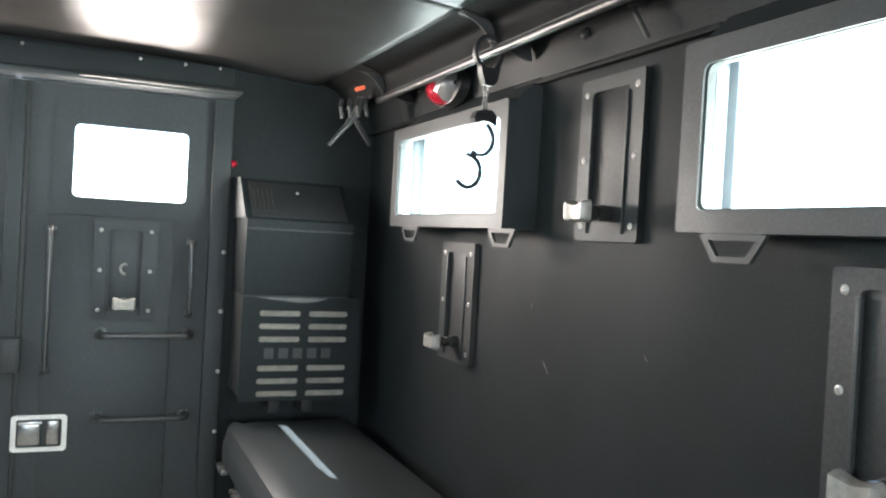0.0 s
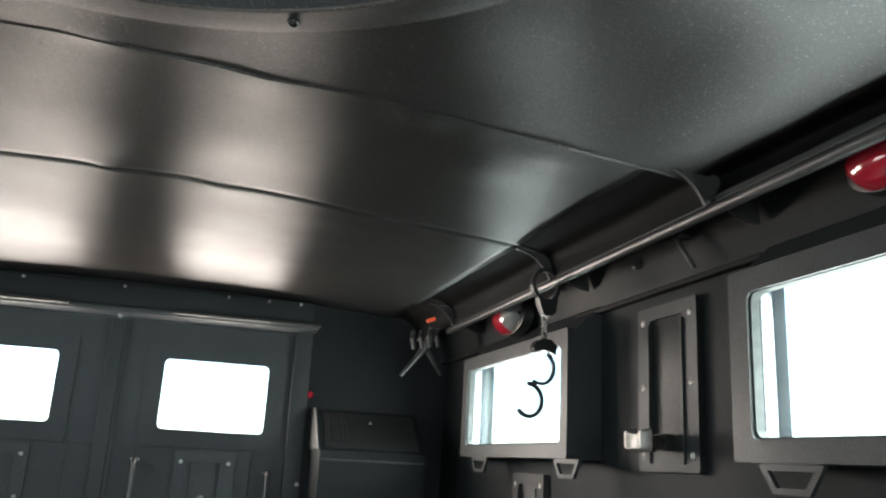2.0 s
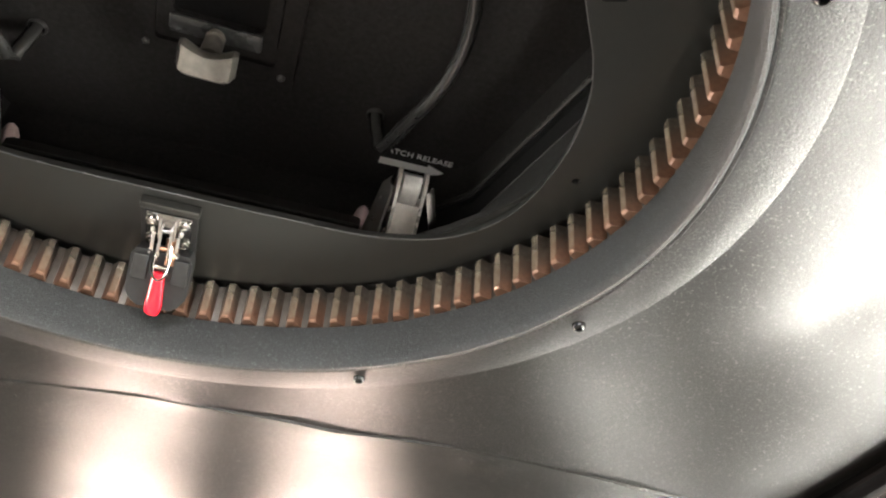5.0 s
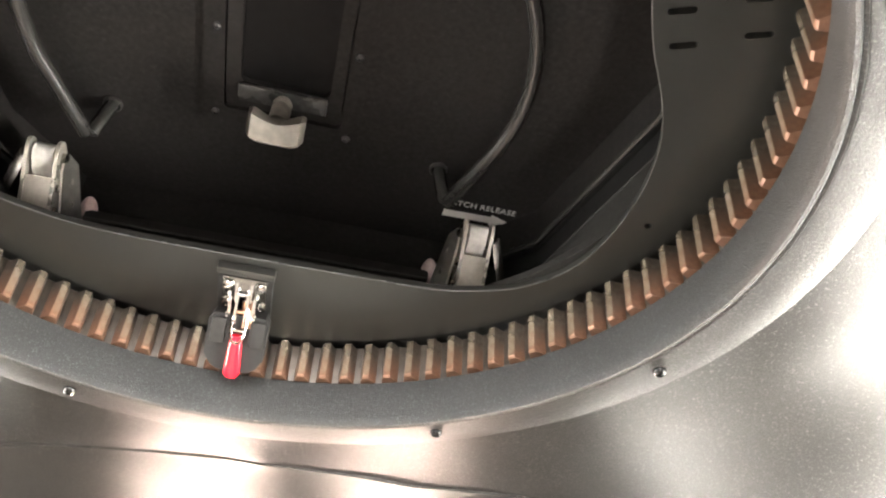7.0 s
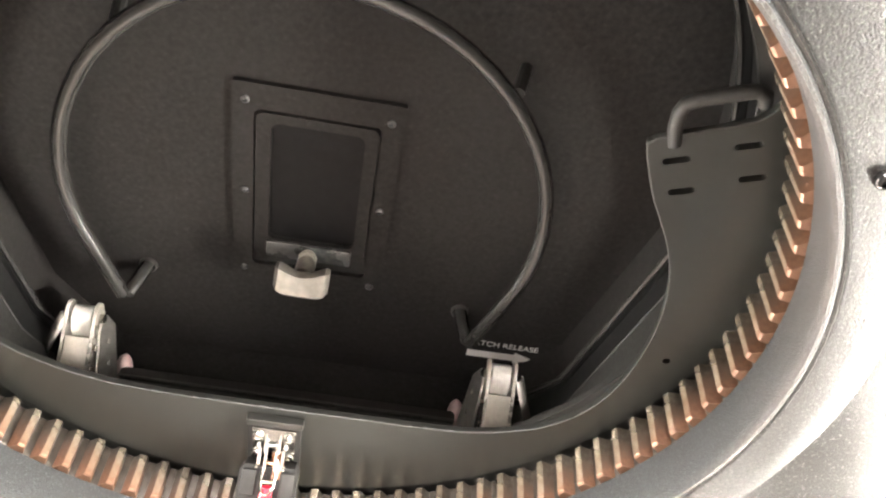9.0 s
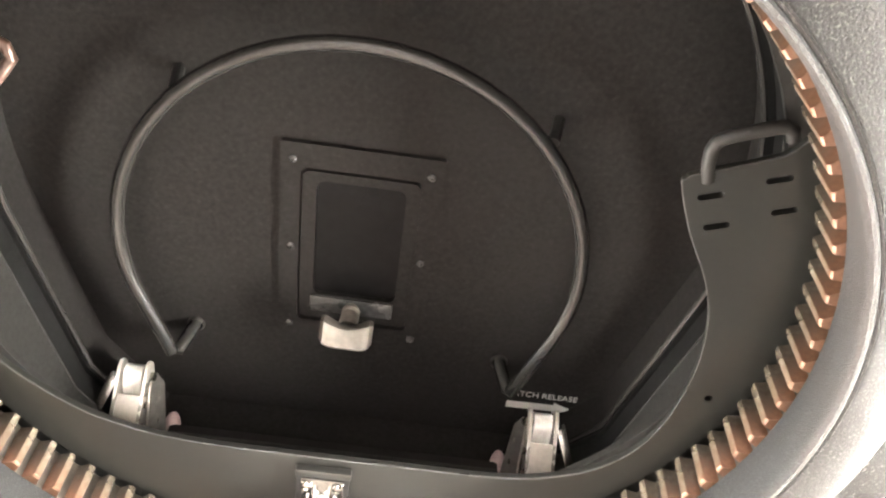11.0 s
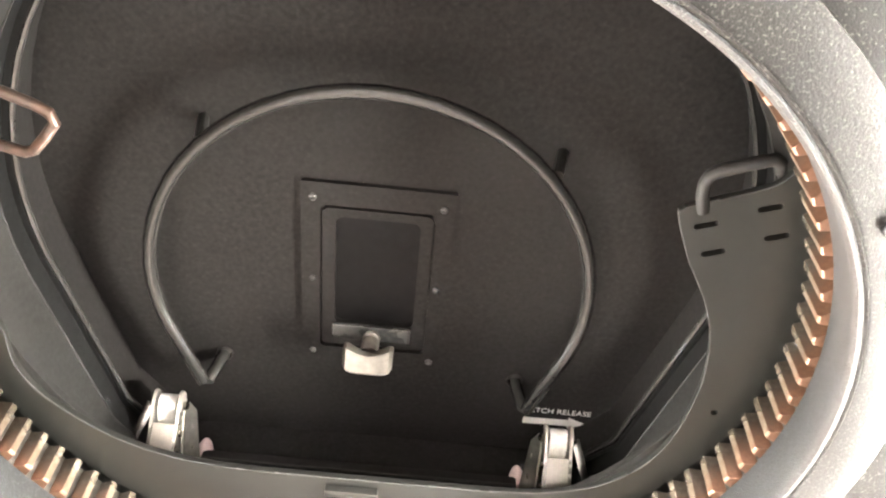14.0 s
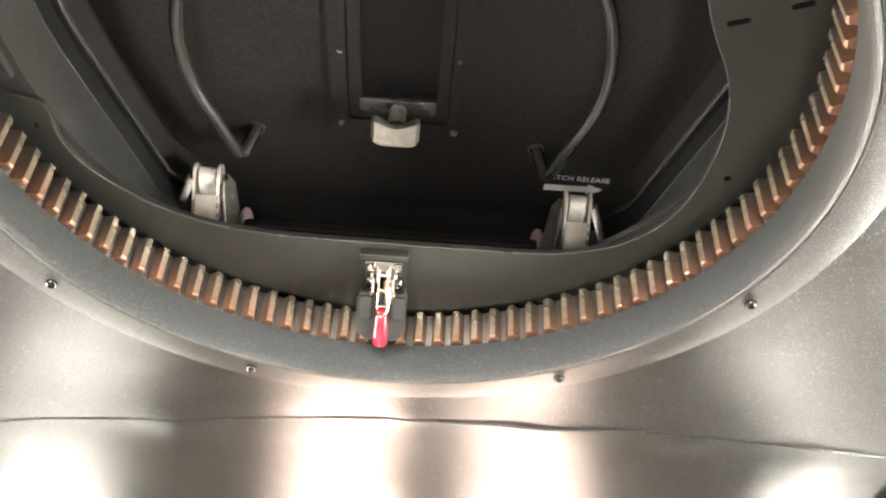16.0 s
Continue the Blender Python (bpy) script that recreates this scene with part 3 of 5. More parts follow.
def door(name, x0, x1, wx, sign):
    """A rear door: thick leaf, raised panel, window with rounded opening, rods, handles and latch. sign: side of the meeting edge."""
    d = thing(name, "closed charcoal armoured rear door with a bright window", "door", kind="structure")
    hole = (wx[0] - 0.040, wx[1] + 0.040, RZ[0] - 0.040, RZ[1] + 0.040)
    part("leaf", slab([x0, x1], [0.045, 1.340], [hole], 0.012, 0.075, lambda u, v, w: (u, YR + w - 0.006, v)), DOOR, d)
    m = Matrix(((1, 0, 0, 0), (0, 0, -1, YR), (0, 1, 0, 0), (0, 0, 0, 1)))
    part("window_frame", frame_ring(rrect(wx[0] - 0.046, wx[1] + 0.046, RZ[0] - 0.046, RZ[1] + 0.046, 0.012), rrect(*wx, *RZ, 0.014), -0.005, 0.002, m), DOOR, d)
    g = part("pane", prism(rrect(wx[0] - 0.036, wx[1] + 0.036, RZ[0] - 0.036, RZ[1] + 0.036, 0.01), -0.025, -0.0055, m=m), GLASSM, d, "thick armoured glass", smooth=False)
    g.visible_shadow = False
    a, b = sorted((wx[0] + (0.025 if sign < 0 else -0.055), wx[1] - (0.025 if sign > 0 else -0.055)))
    part("panel", bx((a, YR - 0.008, 0.10), (b, YR + 0.004, RZ[0] - 0.050), 0.003), DOOR, d)
    mid = (wx[0] + wx[1]) / 2
    rx = DX + sign * 0.091
    part("lock_strip", bx(tuple(sorted((DX + sign * 0.012, DX + sign * 0.152)))[:1] + (YR - 0.006, 0.06), (max(DX + sign * 0.012, DX + sign * 0.152), YR + 0.006, RZ[0] - 0.050), 0.002), DOOR, d)
    if sign < 0:
        return left_lock(d)
    bar_handle((rx, YR - 0.006, 0.600), (rx, YR - 0.006, 0.968), (0, -0.032, 0), 0.0065, "lock_rod", d, GRABM)
    fx = mid + sign * 0.161
    bar_handle((fx, YR - 0.006, 0.752), (fx, YR - 0.006, 0.948), (0, -0.028, 0), 0.0065, "lock_rod", d, GRABM)
    for z in (0.697, 0.477):
        bar_handle((mid - 0.057, YR - 0.008, z), (mid + 0.163, YR - 0.008, z), (0, -0.040, 0), 0.0085, "handle", d, GRABM)
    # paddle latch
    lx = DX + sign * 0.085
    lm = Matrix(((1, 0, 0, lx), (0, 0, -1, YR - 0.006), (0, 1, 0, 0.440), (0, 0, 0, 1)))
    latch = part("paddle_latch", frame_ring(rrect(-0.065, 0.065, -0.047, 0.047, 0.010), rrect(-0.053, 0.053, -0.036, 0.036, 0.006), 0.0, 0.006, lm), CHROME, d, "bright steel recessed paddle latch")
    part("tray", bx((-0.054, -0.037, 0.0), (0.054, 0.037, 0.0012), 0, lm), CUFFM, latch)
    part("paddle", bx((-0.049, -0.030, 0.001), (0.004, 0.024, 0.009), 0.004, lm), DULLCHROME, latch)
    part("paddle_lip", bx((-0.048, 0.0245, 0.001), (0.006, 0.029, 0.006), 0.0015, lm), CHROME, latch)
    part("lever", bx((0.017, -0.031, 0.001), (0.047, 0.031, 0.006), 0.003, lm), DULLCHROME, latch)
    for k, z in enumerate((0.545, 0.25)):
        for sx in (-0.062, 0.062):
            part("rivet", screw_head(bmesh.new(), (lx + sx, YR - 0.006, z), (0, -1, 0), 0.0055, 0.003), CUFFM, d)
    return d


door("door_1", DX + 0.006, DX + 0.497, REAR[0], 1)
door("door_2", DX - 0.497, DX - 0.006, REAR[1], -1)
gun_port(on_rear(0.231, 0.865, 0.008), "charcoal gun port cover with a pale knob on the rear door", True, 0.158, 0.258, DOOR)
gun_port(on_rear(-0.283, 0.865, 0.008), "charcoal gun port cover with a pale knob on the rear door", True, 0.158, 0.258, DOOR)
tagged(part("trim_door_meeting", bx((DX - 0.016, YR - 0.014, 0.05), (DX + 0.020, YR - 0.0065, 1.338), 0.003), DOOR), "charcoal cover strip where the doors meet", "cover strip", kind="structure")
tagged(part("trim_door_seal", bx((DX + 0.0205, YR - 0.011, 0.05), (DX + 0.031, YR - 0.0065, 1.338), 0.002), RUBBER), "black rubber seal beside the cover strip", "seal", kind="structure")
keeper = thing("lock_keeper", "charcoal box keeper between the rear doors", "lock")
part("case", bx((-0.050, YR - 0.040, 0.598), (-0.006, YR - 0.0142, 0.688), 0.004), DOOR, keeper)
part("cover", bx((-0.046, YR - 0.0425, 0.603), (-0.010, YR - 0.0402, 0.683), 0.001), BLACK, keeper)
for x, nm in ((DX + 0.512, "trim_jamb_one"), (DX - 0.512, "trim_jamb_two")):
    j = tagged(part(nm, bx((x - 0.030, YR - 0.022, 0.02), (x + 0.018, YR - 0.001, 1.345), 0.004), DOOR), "charcoal door jamb strip with bright screws", "door jamb", kind="structure")
    for z in (0.925, 0.762, 0.596, 0.43):
        part("screw", screw_head(bmesh.new(), (x + 0.010, YR - 0.022, z), (0, -1, 0), 0.0062, 0.003), SCREWM, j, "dull steel screw")
# header box above the doors
hd = tagged(part("trim_header", bx((DX - 0.56, YR - 0.070, 1.362), (DX + 0.525, YR - 0.001, 1.425), 0.008), WALL), "charcoal header box above the rear doors", "header", kind="structure")
part("ledge", bx((DX - 0.56, YR - 0.085, 1.345), (DX + 0.535, YR - 0.001, 1.3615), 0.005), DOOR, hd)
for x in (-0.031, -0.28, 0.241, 0.352, 0.441):
    part("screw", screw_head(bmesh.new(), (x, YR - 0.0705, 1.4165), (0, -1, 0), 0.0045, 0.004), SCREWM, hd, "dull steel screw")
bar = bmesh.new()
tube(bar, [(0.10, YR - 0.088, 1.358), (0.50, YR - 0.088, 1.358)], 0.006, 10)
part("edge_bar", bar, BLACK, hd)
bar = bmesh.new()
tube(bar, [(-0.55, YR - 0.088, 1.358), (-0.16, YR - 0.088, 1.358)], 0.006, 10)
part("edge_bar", bar, BLACK, hd)

# ---- overhead rail along the side ----
# the sloping plate and the ledge below it are notched over the windows
upper, ledge, at_y = bmesh.new(), bmesh.new(), YF + 0.001
for y0, y1 in sorted(WINDOWS) + [(YR - 0.001, None)]:
    for a, b, low in ((at_y, min(y0 + 0.055, YR - 0.001), 1.298), (y0 + 0.055, y1 and y1 + 0.037, 1.305)):
        if b is None:
            continue
        b = min(b, YR - 0.001)
        x_low = XW - 0.001 - 0.044 * (low - 1.298) / 0.142
        piece = prism([(XW - 0.001, low), (x_low - 0.0001, low), (XW - 0.045, 1.440), (XW - 0.001, 1.445)], a, b, m=Matrix(((1, 0, 0, 0), (0, 0, 1, 0), (0, 1, 0, 0), (0, 0, 0, 1))))
        add_mesh(upper, piece)
        if low < 1.30:
            box(ledge, (XW - 0.016, a + 0.001, 1.288), (XW - 0.001, b - 0.001, 1.2975), 0.003)
    at_y = (y1 or 0) + 0.037
tagged(part("trim_upper_wall", upper, WALL), "sloping charcoal upper wall plate", "wall plate", kind="structure")
tagged(part("trim_ledge", ledge, COVEM), "dark ledge strip along the side wall", "ledge", kind="structure")


def cove(name, y0, y1, x0, z0, z1, mat):
    """A hollow-curved sheet from the ceiling's edge down to the rail."""
    bm = bmesh.new()
    rows = []
    for y, z in ((y0, z0), (y1, z1)):
        row = []
        for k in range(9):
            t = k / 8
            row.append(bm.verts.new((x0 + (0.803 - x0) * t + 0.020 * math.sin(t * math.pi), y, z + (1.352 - z) * t + 0.012 * math.sin(t * math.pi))))
        rows.append(row)
    for k in range(8):
        bm.faces.new((rows[0][k], rows[0][k + 1], rows[1][k + 1], rows[1][k]))
    bmesh.ops.solidify(bm, geom=list(bm.faces), thickness=0.002)
    return tagged(part(name, bm, mat), "hollow-curved sheet between ceiling liner and grab rail", "cove panel", kind="structure")


cove("trim_cove_one", 1.093, 1.587, 0.733, 1.400, 1.408, COVEM)
cove("trim_cove_two", 1.593, 2.197, 0.733, 1.408, 1.417, COVEM)
cove("trim_cove_three", -0.60, 1.087, 0.798, 1.345, 1.393, COVEM)
cove("trim_cove_four", 2.203, YR - 0.002, 0.733, 1.417, 1.422, BLACK)
rail = thing("overhead_rail", "worn black grab rail on concave gusset plates", "grab rail")
RX, RZZ = 0.800, 1.338
part("bar", tube(bmesh.new(), [(RX, y, RZZ) for y in (-0.6, 0.2, 0.9, 1.6, 2.24)], 0.0082, 14), GRABM, rail)
part("channel", bx((RX + 0.004, -0.6, RZZ + 0.010), (RX + 0.020, 2.24, RZZ + 0.022), 0.003), DOOR, rail)


def concave(a, b, sag, n=7):
    a, b = Vector(a), Vector(b)
    d = b - a
    nrm = Vector((-d.y, d.x)) * sag
    return [tuple(a + d * t + nrm * 4 * t * (1 - t)) for t in (i / n for i in range(n))]


for y in (2.20, 1.59, 1.09, 0.55, 0.0):
    web = concave((0.728, 1.398), (RX - 0.002, RZZ + 0.008), 0.14) + [(RX - 0.002, RZZ + 0.008)] + concave((0.818, 1.353), (0.880, 1.333), -0.06) + concave((0.880, 1.333), (0.862, 1.398), -0.05)
    part("gusset", prism(web, y - 0.003, y + 0.003, m=Matrix(((1, 0, 0, 0), (0, 0, 1, 0), (0, 1, 0, 0), (0, 0, 0, 1)))), BLACK, rail)
    part("bolt", screw_head(bmesh.new(), (RX - 0.006, y - 0.010, RZZ + 0.012), (-0.7, -0.5, 0), 0.0045, 0.003), CUFFM, rail)


def marker_lamp(y, z, red, size=1.0):
    """An oval bezel with a domed lens, red up to the given share of its length and clear beyond."""
    m = Matrix.Translation((XW - 0.022, y, z)) @ Euler((radians(90), 0, radians(-90))).to_matrix().to_4x4() @ Matrix.Rotation(radians(-8), 4, "X") @ Matrix.Scale(size, 4)
    lamp = thing("marker_lamp", "oval red and clear marker lamp under the grab rail", "lamp", "marker lamps")
    part("base", lathe(bmesh.new(), [(0.0001, -0.004), (0.036, -0.004), (0.036, 0.014), (0.030, 0.018)], 30, m @ Matrix.Diagonal((1.75, 0.95, 1, 1))), BLACK, lamp)
    cut = -0.050 + 0.100 * red
    for name, lo, hi, mat, label in (("red_lens", -0.050, cut, REDLENS, "glossy red lens half"), ("clear_lens", cut, 0.050, CLEARLENS, "clear lens half")):
        bm = bmesh.new()
        cols = []
        for i in range(13):
            x = lo + (hi - lo) * i / 12
            w = math.sqrt(max(1e-4, 1 - abs(x / 0.0505) ** 2.6))
            cols.append([bm.verts.new((x, 0.033 * w * math.cos(a), 0.012 + 0.034 * w ** 0.6 * math.sin(a))) for a in (math.pi * k / 12 for k in range(13))])
        for p, q in zip(cols, cols[1:]):
            for k in range(12):
                bm.faces.new((p[k], p[k + 1], q[k + 1], q[k]))
        bmesh.ops.transform(bm, matrix=m, verts=bm.verts)
        part(name, bm, mat, lamp, label)
    return lamp


marker_lamp(1.940, 1.332, 0.70, 1.25)
marker_lamp(0.850, 1.338, 0.92)

# ---- heater, bench and wall fittings ----
heater = thing("heater", "charcoal wall heater box with a slotted grille", "heater")
HX0, HX1, HY = 0.510, 0.825, 2.380
part("body", bx((HX0 + 0.004, HY + 0.006, 0.552), (HX1 - 0.004, YR - 0.001, 0.822), 0.004), BLACK, heater)
slots = []
for x0, x1 in ((0.556, 0.664), (0.686, 0.792)):
    for z in (0.777, 0.743, 0.709, 0.633, 0.599, 0.566):
        slots.append(rrect(x0, x1, z - 0.0075, z + 0.0075, 0.006, 3))
fm = Matrix(((1, 0, 0, 0), (0, 0, -1, HY + 0.004), (0, 1, 0, 0), (0, 0, 0, 1)))
part("grille", prism(rrect(HX0, HX1, 0.547, 0.820, 0.004, 2), 0.0, 0.005, slots, fm), WALL, heater)
part("filter", bx((HX0 + 0.03, HY + 0.0045, 0.555), (HX1 - 0.03, HY + 0.0055, 0.79), 0), FILTER, heater, "dusty tan filter behind the slots")
for x in (0.584, 0.622, 0.660, 0.698, 0.736):
    part("stencil", bx((x - 0.0125, 0.659, 0.0050), (x + 0.0125, 0.686, 0.0054), 0, fm), STENCIL, heater, "faint stencilled mark")
part("upper_box", prism([(HY + 0.012, 0.821), (HY, 1.020), (HY + 0.125, 1.130), (YR - 0.001, 1.130), (YR - 0.001, 0.821)], HX0 + 0.002, HX1 - 0.030, m=Matrix(((0, 0, 1, 0), (1, 0, 0, 0), (0, 1, 0, 0), (0, 0, 0, 1)))), WALL, heater)
part("seam", bx((HX0, HY - 0.001, 0.994), (HX1 - 0.030, HY + 0.006, 0.999), 0.001), BLACK, heater)
cheek = prism([(HY - 0.002, 1.022), (HY + 0.124, 1.134), (YR - 0.001, 1.134), (YR - 0.001, 1.022)], HX0 - 0.003, HX0 + 0.0015, m=Matrix(((0, 0, 1, 0), (1, 0, 0, 0), (0, 1, 0, 0), (0, 0, 0, 1))))
part("cheek", cheek, DOOR, heater)
slope = Matrix(((1, 0, 0, 0), (0, 0.751, 0.66, HY), (0, 0.66, -0.751, 1.020), (0, 0, 0, 1)))
for k in range(5):
    part("vent_slat", bx((0.535 + k * 0.012, 0.03, -0.007), (0.541 + k * 0.012, 0.12, -0.004), 0.001, slope), BLACK, heater)
part("vent_knob", screw_head(bmesh.new(), (0.655, HY + 0.08, 1.0965), (0, -0.66, 0.75), 0.0045, 0.004), SCREWM, heater)
part("vent_panel", bx((HX0 + 0.016, 0.010, -0.004), (HX1 - 0.045, 0.150, -0.0005), 0.001, slope), RUBBER, heater)
# torn corner above the grille
part("torn_edge", prism([(0.545, 0.8185), (0.60, 0.812), (0.66, 0.806), (0.70, 0.809), (0.735, 0.8185)], 0.0055, 0.0065, m=fm), SCRATCH, heater, "bare torn metal edge")
part("wall_bracket", bx((0.60, 2.43, 0.505), (0.63, 2.50, 0.553), 0.004), BLACK, heater)
part("wall_bracket", bx((0.69, 2.43, 0.505), (0.72, 2.50, 0.553), 0.004), BLACK, heater)

bench = thing("bench", "black vinyl padded bench along the side wall", "bench")


def cushion():
    """A padded board with a crowned top and rounded corners."""
    bm = bmesh.new()
    x0, x1, y0, y1, z0, z1 = 0.478, 0.842, -0.40, 2.462, 0.400, 0.487
    nx, ny = 14, 60
    r = 0.095
    g = {}
    for i in range(nx + 1):
        for j in range(ny + 1):
            u, v = i / nx, j / ny
            u2 = 0.5 - 0.5 * math.cos(u * math.pi)
            v2 = v if v < 0.9 else 0.9 + 0.1 * math.sin((v - 0.9) / 0.1 * math.pi / 2)
            x, y = x0 + (x1 - x0) * u2, y0 + (y1 - y0) * v2
            cx, cy = max(x0 + r, min(x1 - r, x)), min(y1 - r, y)
            d = Vector((x - cx, y - cy))
            if d.length > 1e-6 and x != cx and y > cy:
                k = max(abs(d.x), abs(d.y)) / d.length
                x, y = cx + d.x * k, cy + d.y * k
            e = min(x - x0, x1 - x, y1 - y)
            e = 0 if i in (0, nx) or j == ny else max(e, 0)
            z = z1 - 0.040 * (1 - min(1, e / 0.035)) ** 2.2 - 0.004 * (1 - min(1, e / 0.12))
            z += 0.0015 * noise.noise(Vector((x * 7, y * 4, 0)))
            g[i, j] = bm.verts.new((x, y, z))
    for i in range(nx):
        for j in range(ny):
            bm.faces.new((g[i, j], g[i + 1, j], g[i + 1, j + 1], g[i, j + 1]))
    r2 = bmesh.ops.extrude_edge_only(bm, edges=[e for e in bm.edges if e.is_boundary])
    for v in [q for q in r2["geom"] if isinstance(q, bmesh.types.BMVert)]:
        v.co.z = z0
    bmesh.ops.holes_fill(bm, edges=[e for e in bm.edges if e.is_boundary])
    return bm


part("cushion", cushion(), VINYL, bench)
part("board", bx((0.505, -0.39, 0.378), (0.838, 2.44, 0.400), 0.004), BLACK, bench)
part("apron", bx((0.52, -0.38, 0.0), (0.545, 2.42, 0.378), 0.004), DOOR, bench)
part("apron_end", bx((0.545, 2.395, 0.0), (0.83, 2.42, 0.378), 0.004), DOOR, bench)
part("wall_cleat", bx((0.838, -0.39, 0.36), (0.899, 2.44, 0.40), 0.004), BLACK, bench)
part("hinge", bx((0.470, 2.33, 0.372), (0.506, 2.42, 0.384), 0.003), RAILM, bench)
part("hinge", bx((0.470, 2.10, 0.372), (0.506, 2.19, 0.384), 0.003), RAILM, bench)

# red marker on the rear pillar
ind = thing("indicator_lamp", "small red indicator lens on the rear pillar", "indicator")
im = Matrix(((1, 0, 0, 0.497), (0, 0, -1, YR - 0.001), (0, 1, 0, 1.172), (0, 0, 0, 1)))
part("bezel", lathe(bmesh.new(), [(0.014, 0), (0.014, 0.005), (0.010, 0.008)], 16, im), BLACK, ind)
part("lens", lathe(bmesh.new(), [(0.010, 0.004), (0.009, 0.010), (0.005, 0.013), (0.0001, 0.014)], 16, im), REDLENS, ind)


def footman_loop(y, z, w=0.088, x=XW - 0.066):
    """A flat trapezoid strap loop under a window frame."""
    lp = thing("strap_loop", "small grey trapezoid strap loop under a window frame", "strap loop", "strap loops")
    m = Matrix(((0, 0, 1, x), (1, 0, 0, y), (0, 1, 0, z), (0, 0, 0, 1)))
    out = [(-w * 0.62, 0.0), (w * 0.62, 0.0), (w * 0.34, -0.033), (-w * 0.34, -0.033)]
    inn = [(-w * 0.44, -0.007), (w * 0.44, -0.007), (w * 0.27, -0.026), (-w * 0.27, -0.026)]
    part("loop", frame_ring(out, inn, -0.003, 0.003, m), DOOR, lp)
    part("tab", bx((-w * 0.55, 0.0, -0.003), (w * 0.55, 0.0014, 0.030), 0.0005, m), DOOR, lp)
    return lp


for y, z in ((2.048, 1.0195), (1.580, 1.0195), (0.995, 1.0195), (0.555, 1.0195)):
    footman_loop(y, z)

hook = thing("wall_hook", "small bent black rod on the upper wall plate", "hook")
part("rod", tube(bmesh.new(), [(XW - 0.037, 1.262, 1.395), (XW - 0.036, 1.255, 1.345), (XW - 0.030, 1.235, 1.312), (XW - 0.024, 1.234, 1.303)], 0.004, 8), BLACK, hook)
part("clip", bx((XW - 0.042, 1.247, 1.352), (XW - 0.020, 1.267, 1.362), 0.002), BLACK, hook)
plug = thing("wall_plug", "small black plug in the upper wall plate", "plug")
part("cap", lathe(bmesh.new(), [(0.010, -0.004), (0.010, 0.003), (0.006, 0.006), (0.0001, 0.006)], 14, Matrix.Translation((XW - 0.019, 1.412, 1.348)) @ Euler((0, radians(-72), 0)).to_matrix().to_4x4()), BLACK, plug)

# handcuffs over the rail; local y across the rail, z up
CUFFS_AT = Matrix.Translation((RX - 0.017, 1.577, RZZ + 0.0205)) @ Matrix.Rotation(radians(-78), 4, "Z")
cuffs = thing("handcuffs", "blackened steel handcuffs hanging open from the rail", "handcuffs", at=CUFFS_AT)
YZ = Matrix(((0, 0, 1, 0), (1, 0, 0, 0), (0, 1, 0, 0), (0, 0, 0, 1)))


def arc_strip(bm, c, r0, r1, a0, a1, th, n, teeth=False, tall=1.0):
    """A flat curved strip in the local y-z plane, th thick along x."""
    cols = []
    for k in range(n + 1):
        a = radians(a0 + (a1 - a0) * k / n)
        ro = r1 + (0.0012 * (k % 2) if teeth else 0)
        cols.append([bm.verts.new((s * th / 2, c[0] + r * math.cos(a), c[1] + r * math.sin(a) * tall)) for s, r in ((-1, r0), (1, r0), (1, ro), (-1, ro))])
    for k in range(n):
        for i in range(4):
            bm.faces.new((cols[k][i], cols[k][(i + 1) % 4], cols[k + 1][(i + 1) % 4], cols[k + 1][i]))
    bm.faces.new(cols[0][::-1])
    bm.faces.new(cols[-1])
    return bm


part("cuff", arc_strip(bmesh.new(), (0.002, -0.026), 0.0255, 0.0325, -60, 240, 0.009, 36), CUFFM, cuffs)
part("cheek_plate", prism([(-0.018, -0.047), (-0.004, -0.053), (0.012, -0.052), (0.022, -0.044), (0.027, -0.050), (0.022, -0.076), (0.011, -0.085), (-0.005, -0.084), (-0.013, -0.066)], -0.0065, 0.0065, m=YZ), CUFFM, cuffs)
for k in range(4):
    rot = Matrix.Rotation(radians(90 * (k % 2)), 4, "Z")
    link = [Matrix.Translation((0, 0.001, -0.092 - k * 0.0118)) @ rot @ Vector((0, 0.0050 * math.cos(a), 0.009 * math.sin(a))) for a in (math.tau * i / 12 for i in range(12))]
    part("chain_link", tube(bmesh.new(), link, 0.0017, 6, closed=True), SCREWM if k < 3 else CUFFM, cuffs, "bright chain link")
part("cheek_plate", prism([(-0.026, -0.146), (-0.020, -0.134), (-0.004, -0.128), (0.014, -0.128), (0.026, -0.138), (0.024, -0.156), (0.012, -0.151), (-0.004, -0.149), (-0.022, -0.154)], -0.0065, 0.0065, m=YZ), CUFFM, cuffs)
part("fixed_arm", arc_strip(bmesh.new(), (-0.006, -0.180), 0.0265, 0.0325, 62, -122, 0.006, 28), CUFFM, cuffs)
part("swing_arm", arc_strip(bmesh.new(), (-0.030, -0.240), 0.0248, 0.0315, 98, -142, 0.004, 48, True), CUFFM, cuffs)

